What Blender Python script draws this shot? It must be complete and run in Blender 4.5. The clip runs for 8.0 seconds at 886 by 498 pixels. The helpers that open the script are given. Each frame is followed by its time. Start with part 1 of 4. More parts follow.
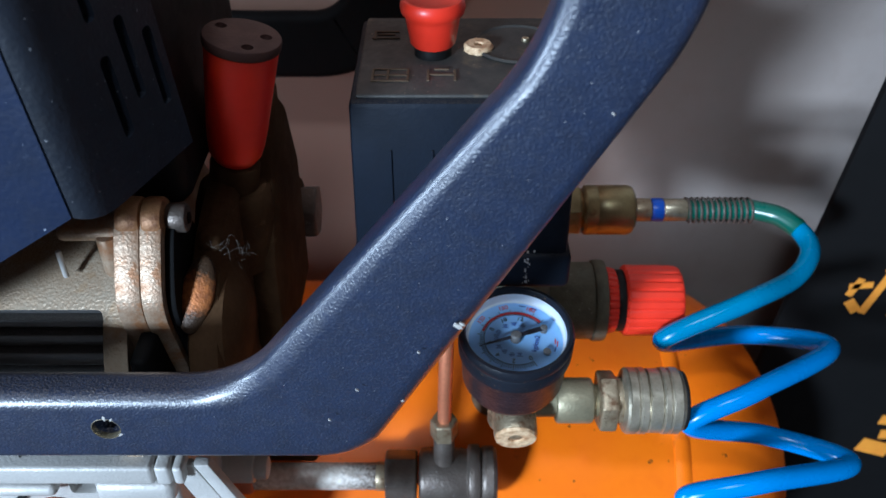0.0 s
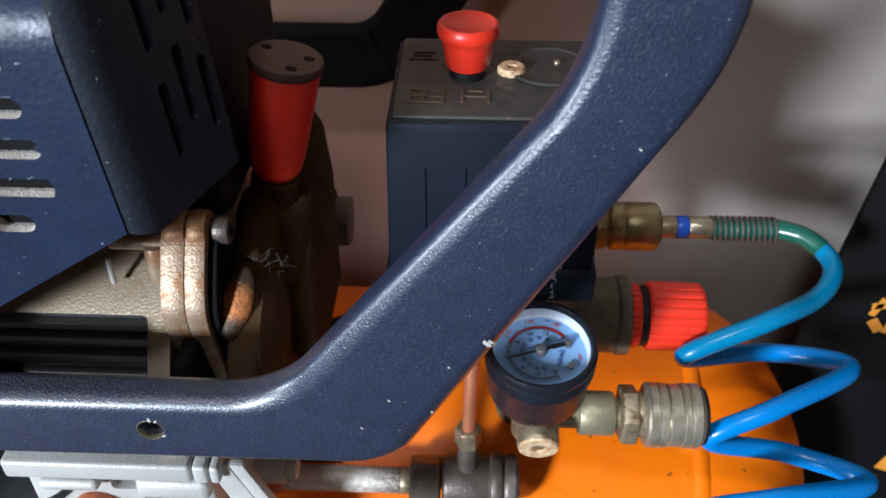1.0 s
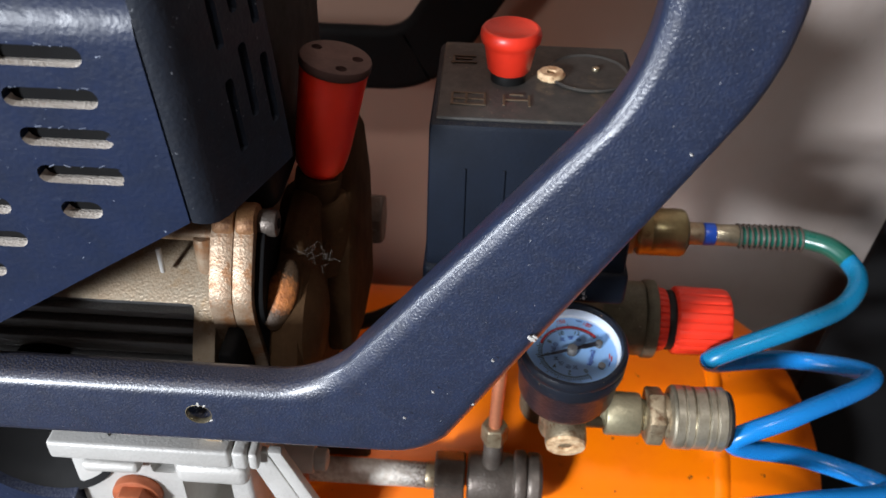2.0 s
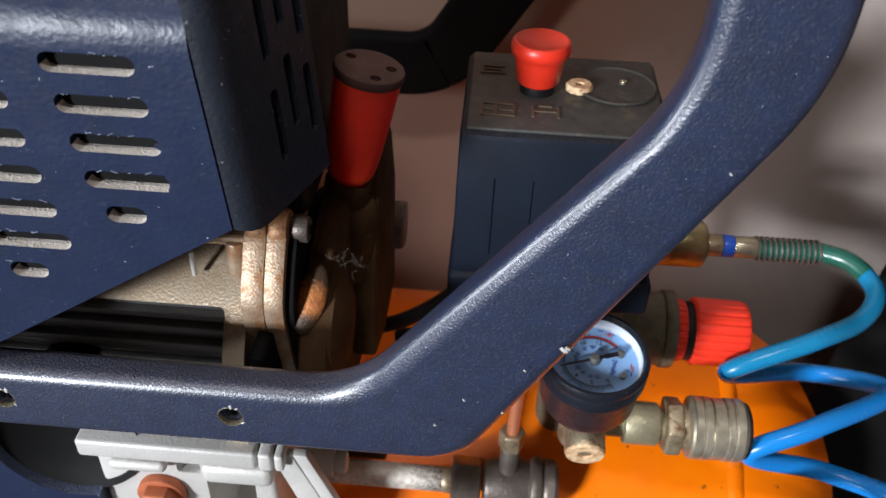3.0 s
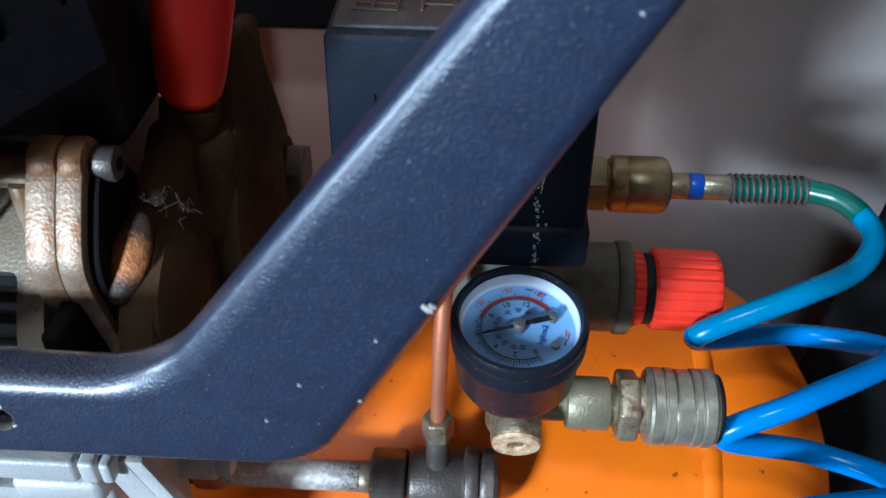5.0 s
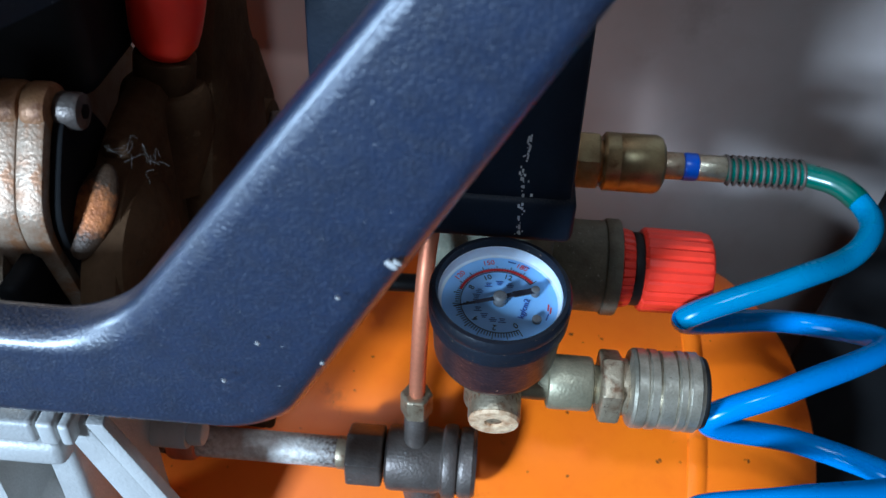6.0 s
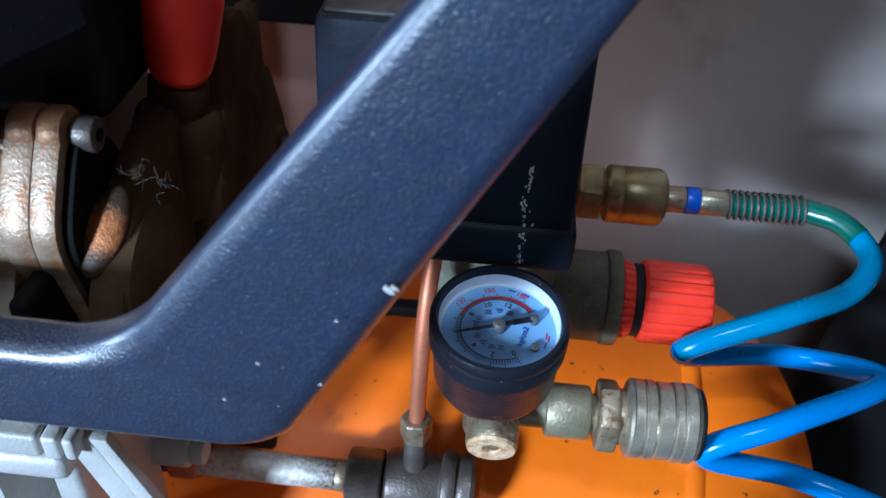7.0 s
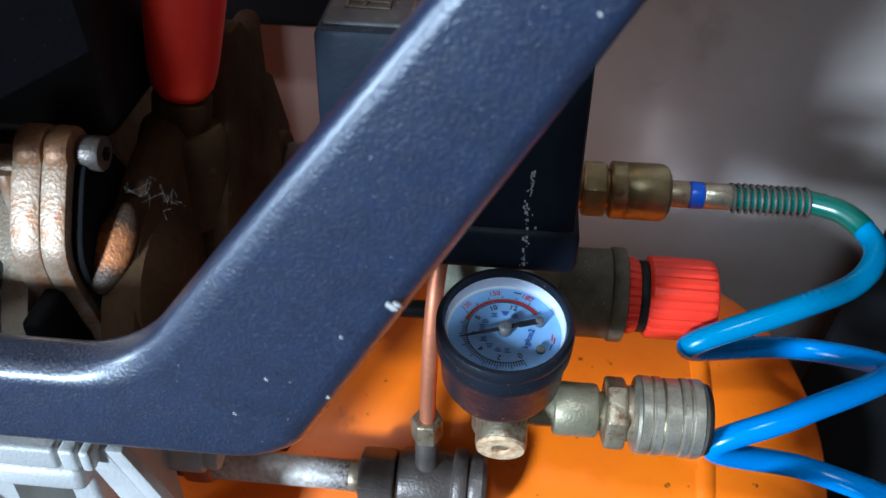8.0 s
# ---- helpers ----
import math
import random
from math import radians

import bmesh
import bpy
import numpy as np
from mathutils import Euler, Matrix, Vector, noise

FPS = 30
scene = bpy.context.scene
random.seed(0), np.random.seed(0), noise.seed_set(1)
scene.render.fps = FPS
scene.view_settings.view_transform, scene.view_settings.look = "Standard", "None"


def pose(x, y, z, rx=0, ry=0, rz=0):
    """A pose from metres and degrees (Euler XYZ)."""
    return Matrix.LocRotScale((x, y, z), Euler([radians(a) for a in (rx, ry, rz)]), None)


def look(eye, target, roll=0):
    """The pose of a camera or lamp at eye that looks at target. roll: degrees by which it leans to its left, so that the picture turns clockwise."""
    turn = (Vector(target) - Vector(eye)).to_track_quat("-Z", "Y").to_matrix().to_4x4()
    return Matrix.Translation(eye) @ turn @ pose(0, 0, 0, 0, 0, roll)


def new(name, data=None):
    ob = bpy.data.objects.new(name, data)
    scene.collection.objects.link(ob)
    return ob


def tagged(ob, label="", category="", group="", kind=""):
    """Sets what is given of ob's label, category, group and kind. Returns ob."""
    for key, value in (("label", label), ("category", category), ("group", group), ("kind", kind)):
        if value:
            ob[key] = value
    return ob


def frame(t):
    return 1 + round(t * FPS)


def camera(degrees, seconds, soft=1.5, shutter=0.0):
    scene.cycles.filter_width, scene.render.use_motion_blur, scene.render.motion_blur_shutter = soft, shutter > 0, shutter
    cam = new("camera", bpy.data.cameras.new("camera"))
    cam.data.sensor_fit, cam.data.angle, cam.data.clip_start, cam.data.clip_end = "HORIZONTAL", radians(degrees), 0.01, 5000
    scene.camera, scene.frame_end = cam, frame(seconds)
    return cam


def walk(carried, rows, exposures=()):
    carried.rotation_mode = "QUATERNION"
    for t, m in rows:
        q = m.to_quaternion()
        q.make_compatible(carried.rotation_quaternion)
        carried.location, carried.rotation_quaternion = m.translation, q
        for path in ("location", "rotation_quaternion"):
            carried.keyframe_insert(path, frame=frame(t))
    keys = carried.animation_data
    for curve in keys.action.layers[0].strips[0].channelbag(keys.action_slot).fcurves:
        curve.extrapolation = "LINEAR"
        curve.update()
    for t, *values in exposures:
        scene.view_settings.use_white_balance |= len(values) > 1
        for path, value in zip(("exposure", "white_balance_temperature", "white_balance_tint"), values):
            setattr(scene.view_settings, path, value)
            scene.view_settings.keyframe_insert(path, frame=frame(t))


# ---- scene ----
cam = camera(54.6, 8.0)
cam.data.dof.use_dof, cam.data.dof.focus_distance, cam.data.dof.aperture_fstop = True, 0.255, 22.0
METRES, EYE, TILT, LEAN, TURN = 0.18, 0.62, -38.0, 0.0, 0.0
ROWS = [
    (0.0, 0.0, 0.0, 0.0, 0.0, 0.0, -0.0),
    (0.5, 0.0163, -0.0458, 0.028, 1.53, -0.05, -0.16),
    (1.0, -0.0112, -0.0592, 0.0273, 1.62, 0.05, -1.39),
    (2.5, -0.0922, -0.1212, 0.0181, 2.44, 0.31, -3.61),
    (3.0, -0.115, -0.1267, 0.0259, 2.41, 0.32, -4.13),
    (3.5, -0.1004, -0.1225, 0.0315, 2.37, 0.3, -4.14),
    (4.0, 0.0175, 0.0518, -0.0729, 1.71, 1.2, -4.84),
    (5.5, 0.077, 0.3234, -0.0177, 2.32, -1.84, -1.3),
    (6.0, 0.0997, 0.3268, -0.0585, 2.27, -1.81, -4.16),
    (6.5, 0.1099, 0.2777, -0.0689, 1.77, -0.52, -4.95),
    (7.0, 0.1128, 0.2999, -0.0564, 2.9, -0.08, -5.48),
    (7.5, 0.1231, 0.2869, -0.0259, 3.63, -0.42, -4.67),
    (8.0, 0.1223, 0.2844, -0.0276, 3.63, -0.91, -4.0),
]
walk(cam, [(t, pose(0, 0, EYE, TILT, LEAN, TURN) @ pose(METRES * x, METRES * y, METRES * z, 90 + pitch, roll, yaw)) for t, x, y, z, yaw, pitch, roll in ROWS],
     [(0.0, -0.06, 5550, 6), (1.2, 0.10, 6550, 11), (2.4, 0.10, 6950, 14), (3.6, 0.09, 6950, 14), (4.2, 0.13, 6300, 10), (5.5, -0.02, 5150, 2), (7.0, 0.1, 5100, 4), (8.0, 0.18, 5450, 4)])


# ---- world, window light, exposure ----
world = bpy.data.worlds.new("world")
scene.world = world
world.use_nodes = True
_sky = world.node_tree.nodes.new("ShaderNodeTexSky")
_sky.sky_type = "NISHITA"
_sky.sun_disc = False
_sky.sun_elevation, _sky.sun_rotation = radians(40), radians(200)
world.node_tree.links.new(_sky.outputs[0], world.node_tree.nodes["Background"].inputs[0])
world.node_tree.nodes["Background"].inputs[1].default_value = 0.05


def window_lamp(name, m, sx, sy, watts, colour):
    la = bpy.data.lights.new(name, "AREA")
    la.shape, la.size, la.size_y, la.energy, la.color = "RECTANGLE", sx, sy, watts, colour
    ob = new(name, la)
    ob.matrix_world = m
    return ob


# daylight in the openings of the room
LEFT_WIN = (-1.98, -0.37, 0.71)
FRONT_WIN = (-1.68, -2.38, 1.14)
ROOF_WIN = (-0.15, -0.85, 2.38)
window_lamp("daylight_left", look(LEFT_WIN, (0.0, 0.15, 0.5)), 0.09, 0.30, 22, (0.78, 0.89, 1.0))
window_lamp("daylight_front", look(FRONT_WIN, (0.05, 0.3, 0.42)), 0.36, 0.40, 172, (0.80, 0.90, 1.0))
window_lamp("daylight_roof", look(ROOF_WIN, (0.0, 0.2, 0.4)), 0.17, 0.16, 14, (0.92, 0.96, 1.0))

# ---- materials ----


def material(name, base, rough=0.5, metal=0.0, dark=None, scale=60.0, amount=0.5, bump=0.0, bump_scale=400.0,
             stain=None, stain_scale=18.0, stain_at=0.58, speck=None, speck_scale=900.0, speck_at=0.70, coat=0.0, dust=None, dust_amount=0.6, spec=0.5, bump_depth=0.0003):
    """Two scales of colour change, a stain layer, specks, fine relief, and dust that settles on faces that look up."""
    m = bpy.data.materials.new(name)
    m.use_nodes = True
    nt = m.node_tree
    n, l = nt.nodes, nt.links
    bsdf = n["Principled BSDF"]
    co = n.new("ShaderNodeTexCoord").outputs["Object"]

    def tex(sc, detail=6.0, rough_=0.6):
        t = n.new("ShaderNodeTexNoise")
        t.inputs["Scale"].default_value, t.inputs["Detail"].default_value, t.inputs["Roughness"].default_value = sc, detail, rough_
        l.new(co, t.inputs["Vector"])
        return t.outputs["Fac"]

    def ramp(fac, lo, hi, top=1.0):
        r = n.new("ShaderNodeMapRange")
        r.inputs["From Min"].default_value, r.inputs["From Max"].default_value, r.inputs["To Max"].default_value = lo, hi, top
        l.new(fac, r.inputs["Value"])
        return r.outputs["Result"]

    def mix(fac, a, b):
        x = n.new("ShaderNodeMix")
        x.data_type = "RGBA"
        l.new(fac, x.inputs[0])
        for s, v in ((x.inputs[6], a), (x.inputs[7], b)):
            if isinstance(v, tuple):
                s.default_value = (*v, 1.0)
            else:
                l.new(v, s)
        return x.outputs[2]

    dark = dark or tuple(c * 0.6 for c in base)
    col = mix(ramp(tex(scale), 0.35, 0.7, amount), base, dark)
    col = mix(ramp(tex(scale * 9, 3), 0.5, 0.75, amount * 0.5), col, dark)
    rough_out = ramp(tex(scale * 2), 0.2, 0.8)
    rr = n.new("ShaderNodeMapRange")
    rr.inputs["To Min"].default_value, rr.inputs["To Max"].default_value = max(0.03, rough - 0.1), min(1.0, rough + 0.12)
    l.new(rough_out, rr.inputs["Value"])
    l.new(rr.outputs["Result"], bsdf.inputs["Roughness"])
    if stain:
        col = mix(ramp(tex(stain_scale, 8, 0.65), stain_at, stain_at + 0.1, 0.85), col, stain)
    if speck:
        col = mix(ramp(tex(speck_scale, 2), speck_at, speck_at + 0.04), col, speck)
    if dust:
        g = n.new("ShaderNodeNewGeometry")
        s = n.new("ShaderNodeSeparateXYZ")
        l.new(g.outputs["Normal"], s.inputs[0])
        up = ramp(s.outputs["Z"], 0.55, 0.95, dust_amount)
        mu = n.new("ShaderNodeMath")
        mu.operation = "MULTIPLY"
        l.new(up, mu.inputs[0])
        l.new(ramp(tex(1700, 6, 0.75), 0.44, 0.66), mu.inputs[1])
        col = mix(mu.outputs[0], col, dust)
    l.new(col, bsdf.inputs["Base Color"])
    bsdf.inputs["Metallic"].default_value = metal
    bsdf.inputs["Specular IOR Level"].default_value = spec
    bsdf.inputs["Coat Weight"].default_value = coat
    bsdf.inputs["Coat Roughness"].default_value = 0.15
    if bump:
        b = n.new("ShaderNodeBump")
        b.inputs["Strength"].default_value, b.inputs["Distance"].default_value = bump, bump_depth
        l.new(tex(bump_scale, 1.5, 0.4), b.inputs["Height"])
        l.new(b.outputs[0], bsdf.inputs["Normal"])
    return m


M = {
    # the handle's fine stain layer paints light caught on its pebbled grain
    "handle": material("navy_hammered_paint", (0.0105, 0.0205, 0.053), 0.38, 0.0, (0.0065, 0.012, 0.030), 160, 0.8, 1.0, 1500, stain=(0.027, 0.038, 0.072), stain_scale=1150, stain_at=0.535, spec=0.7, bump_depth=0.00023, coat=1.0, speck=(0.42, 0.43, 0.45), speck_scale=1100, speck_at=0.745, dust=(0.17, 0.14, 0.115), dust_amount=0.6),
    "shroud": material("navy_shroud_paint", (0.010, 0.018, 0.047), 0.38, 0.0, (0.006, 0.011, 0.027), 90, 0.7, 0.4, 700, spec=0.3, stain=(0.03, 0.04, 0.07), stain_scale=300, stain_at=0.64, speck=(0.35, 0.4, 0.5), speck_scale=800, speck_at=0.735, dust=(0.2, 0.2, 0.22), dust_amount=0.5),
    # same paint as the shroud, dulled to carry the shade of its right side
    "cheek": material("shaded_navy_paint", (0.013, 0.017, 0.026), 0.45, 0.0, (0.007, 0.009, 0.014), 120, 0.7, 0.5, 800, spec=0.35, speck=(0.16, 0.17, 0.19), speck_scale=700, speck_at=0.71),
    "grey_plastic": material("grey_louvre_plastic", (0.13, 0.13, 0.13), 0.4, 0.0, (0.075, 0.075, 0.075), 90, 0.7, 0.2, 700, dust=(0.3, 0.29, 0.28), dust_amount=0.5),
    "dial_rim": material("white_dial_edge", (0.70, 0.80, 0.92), 0.5, 0, (0.66, 0.68, 0.70), 200, 0.6),
    "olive": material("olive_brass", (0.40, 0.34, 0.18), 0.36, 0.8, (0.19, 0.14, 0.065), 140, 0.8, 0.3, 900, stain=(0.15, 0.08, 0.035), stain_scale=160, stain_at=0.6),
    "flake": material("pale_flaked_paint", (0.13, 0.155, 0.21), 0.5, 0, (0.10, 0.12, 0.17), 500, 0.9, 0.3),
    "symbol": material("brown_moulded_mark", (0.10, 0.066, 0.038), 0.7, 0, (0.05, 0.034, 0.02), 200, 0.8),
    "dust": material("pale_dust", (0.60, 0.55, 0.50), 0.95, 0, (0.42, 0.37, 0.32), 300, 0.7, 0.8, 1500),
    "switch": material("black_switch_plastic", (0.0075, 0.0115, 0.021), 0.55, 0, (0.0045, 0.007, 0.012), 60, 0.6, 0.25, 900, spec=0.13, dust=(0.10, 0.085, 0.065), dust_amount=0.4),
    "lid": material("dusty_switch_lid", (0.042, 0.040, 0.036), 0.6, 0, (0.018, 0.018, 0.018), 90, 0.8, 0.4, 700, stain=(0.10, 0.076, 0.05), stain_scale=60, stain_at=0.57, speck=(0.2, 0.15, 0.1), speck_scale=600, speck_at=0.72),
    "black": material("black_rubber", (0.007, 0.007, 0.0075), 0.55, 0, (0.004, 0.004, 0.004), 50, 0.5, 0.1, spec=0.25),
    "dark_red_plastic": material("dull_red_plastic", (0.90, 0.034, 0.012), 0.4, 0, (0.76, 0.022, 0.009), 30, 0.6, 0.05),
    "red": material("red_plastic", (0.85, 0.040, 0.016), 0.38, 0, (0.62, 0.022, 0.011), 40, 0.5, 0.06, dust=(0.5, 0.10, 0.06), dust_amount=0.15),
    "orange": material("orange_tank_paint", (0.90, 0.185, 0.001), 0.42, 0, (0.76, 0.115, 0.001), 14, 0.5, 0.05, 300, spec=0.22, stain=(0.50, 0.10, 0.006), stain_scale=45, stain_at=0.62, speck=(0.16, 0.045, 0.01), speck_scale=170, speck_at=0.715),
    "zinc": material("mottled_zinc_casting", (0.18, 0.18, 0.13), 0.55, 0.3, (0.10, 0.10, 0.07), 130, 0.9, 0.6, 900, stain=(0.11, 0.09, 0.055), stain_scale=110, stain_at=0.6, speck=(0.46, 0.46, 0.40), speck_scale=900, speck_at=0.70),
    "nickel": material("worn_nickel_plate", (0.55, 0.49, 0.36), 0.34, 0.85, (0.26, 0.225, 0.145), 120, 0.9, 0.35, 1100, stain=(0.16, 0.11, 0.06), stain_scale=140, stain_at=0.62, speck=(0.10, 0.06, 0.03), speck_scale=700, speck_at=0.71),
    "coupler": material("brushed_nickel_plate", (0.52, 0.47, 0.37), 0.40, 0.75, (0.25, 0.22, 0.16), 170, 0.9, 0.3, 1100, stain=(0.24, 0.17, 0.10), stain_scale=120, stain_at=0.66, speck=(0.16, 0.11, 0.07), speck_scale=700, speck_at=0.72),
    "verdigris": material("green_grey_plate", (0.38, 0.335, 0.22), 0.45, 0.6, (0.20, 0.18, 0.115), 150, 0.9, 0.5, 1000, stain=(0.20, 0.11, 0.05), stain_scale=130, stain_at=0.64),
    "rusty": material("rusty_nickel", (0.46, 0.38, 0.26), 0.42, 0.7, (0.22, 0.15, 0.085), 150, 0.9, 0.5, 800, stain=(0.14, 0.06, 0.025), stain_scale=190, stain_at=0.53, speck=(0.05, 0.03, 0.02), speck_scale=800, speck_at=0.68),
    "brass": material("tarnished_brass", (0.55, 0.40, 0.20), 0.42, 0.85, (0.30, 0.18, 0.08), 120, 0.9, 0.3, 900, stain=(0.16, 0.07, 0.03), stain_scale=150, stain_at=0.55),
    "copper": material("copper_pipe", (0.74, 0.28, 0.15), 0.48, 0.7, (0.45, 0.14, 0.07), 80, 0.7, 0.1, 600, stain=(0.25, 0.09, 0.05), stain_scale=60, stain_at=0.64),
    "bronze": material("dark_bronze_valve", (0.17, 0.145, 0.125), 0.45, 0.6, (0.09, 0.07, 0.06), 150, 0.9, 0.6, 1000, stain=(0.34, 0.32, 0.30), stain_scale=300, stain_at=0.62),
    "alu": material("cast_aluminium", (0.41, 0.34, 0.255), 0.45, 0.4, (0.32, 0.235, 0.155), 120, 0.8, 0.7, 1100, stain=(0.33, 0.22, 0.12), stain_scale=75, stain_at=0.55, speck=(0.25, 0.13, 0.06), speck_scale=900, speck_at=0.69, dust=(0.17, 0.085, 0.03), dust_amount=1.0),
    "alu_white": material("pale_cast_aluminium", (0.50, 0.49, 0.47), 0.5, 0.2, (0.40, 0.39, 0.37), 70, 0.7, 0.5, 1000, stain=(0.25, 0.2, 0.15), stain_scale=40, stain_at=0.66),
    "rust_alu": material("rust_dusted_aluminium", (0.40, 0.31, 0.225), 0.45, 0.4, (0.25, 0.135, 0.07), 200, 1.0, 0.5, 1100, stain=(0.30, 0.13, 0.05), stain_scale=130, stain_at=0.53, dust=(0.40, 0.15, 0.04), dust_amount=0.9),
    "rust_boss": material("rusty_cast_boss", (0.32, 0.165, 0.075), 0.5, 0.3, (0.17, 0.07, 0.025), 240, 1.0, 0.6, 1100, stain=(0.13, 0.05, 0.02), stain_scale=220, stain_at=0.55),
    "brown": material("oily_brown_casting", (0.078, 0.043, 0.021), 0.7, 0.0, (0.036, 0.019, 0.009), 55, 0.8, 0.6, 700, stain=(0.11, 0.066, 0.034), stain_scale=110, stain_at=0.62, spec=0.06),
    "cap": material("dirty_brown_cap", (0.060, 0.024, 0.018), 0.6, 0, (0.038, 0.016, 0.013), 90, 0.8, 0.3, 800),
    "tan": material("cream_brass_metal", (0.88, 0.68, 0.43), 0.5, 0.15, (0.40, 0.20, 0.09), 330, 1.0, 0.6, 1200, speck=(0.12, 0.06, 0.03), speck_scale=700, speck_at=0.69),
    "web": material("grey_cobweb", (0.20, 0.185, 0.16), 0.8),
    "rust_red": material("rust_red_bolt", (0.42, 0.12, 0.05), 0.55, 0.3, (0.25, 0.06, 0.025), 120, 0.8, 0.4, 800),
    "dial": material("pale_blue_dial", (0.33, 0.60, 0.98), 0.6, 0, (0.26, 0.50, 0.90), 200, 0.5, 0.0, spec=0.2, stain=(0.40, 0.46, 0.55), stain_scale=300, stain_at=0.74),
    "dial_black": material("dial_ink", (0.02, 0.02, 0.03), 0.5),
    "dial_blue": material("dial_blue_ink", (0.03, 0.07, 0.35), 0.5),
    "dial_red": material("dial_red_ink", (0.65, 0.03, 0.03), 0.5),
    "gauge": material("black_gauge_case", (0.011, 0.014, 0.022), 0.36, 0.0, (0.007, 0.008, 0.011), 90, 0.7, 0.35, 900, spec=0.25, stain=(0.085, 0.045, 0.028), stain_scale=330, stain_at=0.66, speck=(0.24, 0.15, 0.09), speck_scale=1000, speck_at=0.70),
    "hose": material("blue_polyurethane_hose", (0.0, 0.20, 0.58), 0.25, 0, (0.0, 0.15, 0.46), 30, 0.4, 0.02, spec=0.4),
    "hose_teal": material("teal_polyurethane_hose", (0.0, 0.19, 0.38), 0.25, 0, (0.0, 0.15, 0.31), 30, 0.4, 0.02, spec=0.4),
    "hose_green": material("green_hose_sleeve", (0.0, 0.095, 0.065), 0.3, 0, (0.0, 0.07, 0.05), 40, 0.4, 0.02, coat=0.3),
    "band": material("bright_blue_band", (0.01, 0.09, 0.55), 0.35),
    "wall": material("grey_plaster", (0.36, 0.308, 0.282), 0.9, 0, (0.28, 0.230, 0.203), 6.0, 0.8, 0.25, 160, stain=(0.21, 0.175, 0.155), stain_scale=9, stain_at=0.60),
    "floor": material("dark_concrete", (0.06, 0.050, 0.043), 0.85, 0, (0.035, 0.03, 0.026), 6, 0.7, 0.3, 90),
    # ceiling and walls out of view, kept dark brown to limit bounced light
    "ceiling": material("dark_unseen_ceiling", (0.09, 0.06, 0.045), 0.9, 0, (0.06, 0.04, 0.03), 3, 0.4, 0.1, 90),
    "wall_far": material("dark_unseen_plaster", (0.10, 0.065, 0.048), 0.9, 0, (0.07, 0.045, 0.035), 3, 0.5, 0.1, 90),
    "case": material("matt_black_board", (0.005, 0.005, 0.0055), 0.7, 0, (0.003, 0.003, 0.003), 20, 0.5, 0.1, spec=0.12),
    "orange_print": material("orange_print", (0.75, 0.30, 0.03), 0.6, 0, (0.6, 0.2, 0.02), 80, 0.5),
}

M["handle"].node_tree.nodes["Principled BSDF"].inputs["Coat Roughness"].default_value = 0.32
_cup = M["dark_red_plastic"].node_tree.nodes["Principled BSDF"]
_cup.inputs["Subsurface Weight"].default_value = 0.7
_cup.inputs["Subsurface Radius"].default_value = (1.0, 0.15, 0.05)
_cup.inputs["Subsurface Scale"].default_value = 0.008


def worn_spot(name, centre, edge, around, reach):
    """Bare metal in the middle of the part that runs out raggedly into the colour around it."""
    m = material(name, centre, 0.5, 0.3, edge, 420, 0.9, 0.6, 1200)
    nt = m.node_tree
    n, l = nt.nodes, nt.links
    bsdf = n["Principled BSDF"]
    col = bsdf.inputs["Base Color"].links[0].from_socket
    co = n.new("ShaderNodeTexCoord").outputs["Object"]
    ln = n.new("ShaderNodeVectorMath")
    ln.operation = "LENGTH"
    l.new(co, ln.inputs[0])
    no = n.new("ShaderNodeTexNoise")
    no.inputs["Scale"].default_value, no.inputs["Detail"].default_value = 700, 4
    l.new(co, no.inputs["Vector"])
    ad = n.new("ShaderNodeMath")
    ad.operation = "MULTIPLY_ADD"
    ad.inputs[1].default_value = reach * 0.9
    l.new(no.outputs["Fac"], ad.inputs[0])
    l.new(ln.outputs["Value"], ad.inputs[2])
    r = n.new("ShaderNodeMapRange")
    r.inputs["From Min"].default_value, r.inputs["From Max"].default_value = reach * 0.85, reach * 1.35
    l.new(ad.outputs[0], r.inputs["Value"])
    x = n.new("ShaderNodeMix")
    x.data_type = "RGBA"
    l.new(r.outputs["Result"], x.inputs[0])
    l.new(col, x.inputs[6])
    x.inputs[7].default_value = (*around, 1)
    l.new(x.outputs[2], bsdf.inputs["Base Color"])
    return m


M["pipe"] = worn_spot("worn_steel_pipe", (0.80, 0.76, 0.70), (0.50, 0.42, 0.35), (0.075, 0.045, 0.03), 0.042)
M["patch"] = worn_spot("worn_coppery_metal", (0.55, 0.19, 0.05), (0.26, 0.08, 0.025), (0.050, 0.027, 0.013), 0.0085)



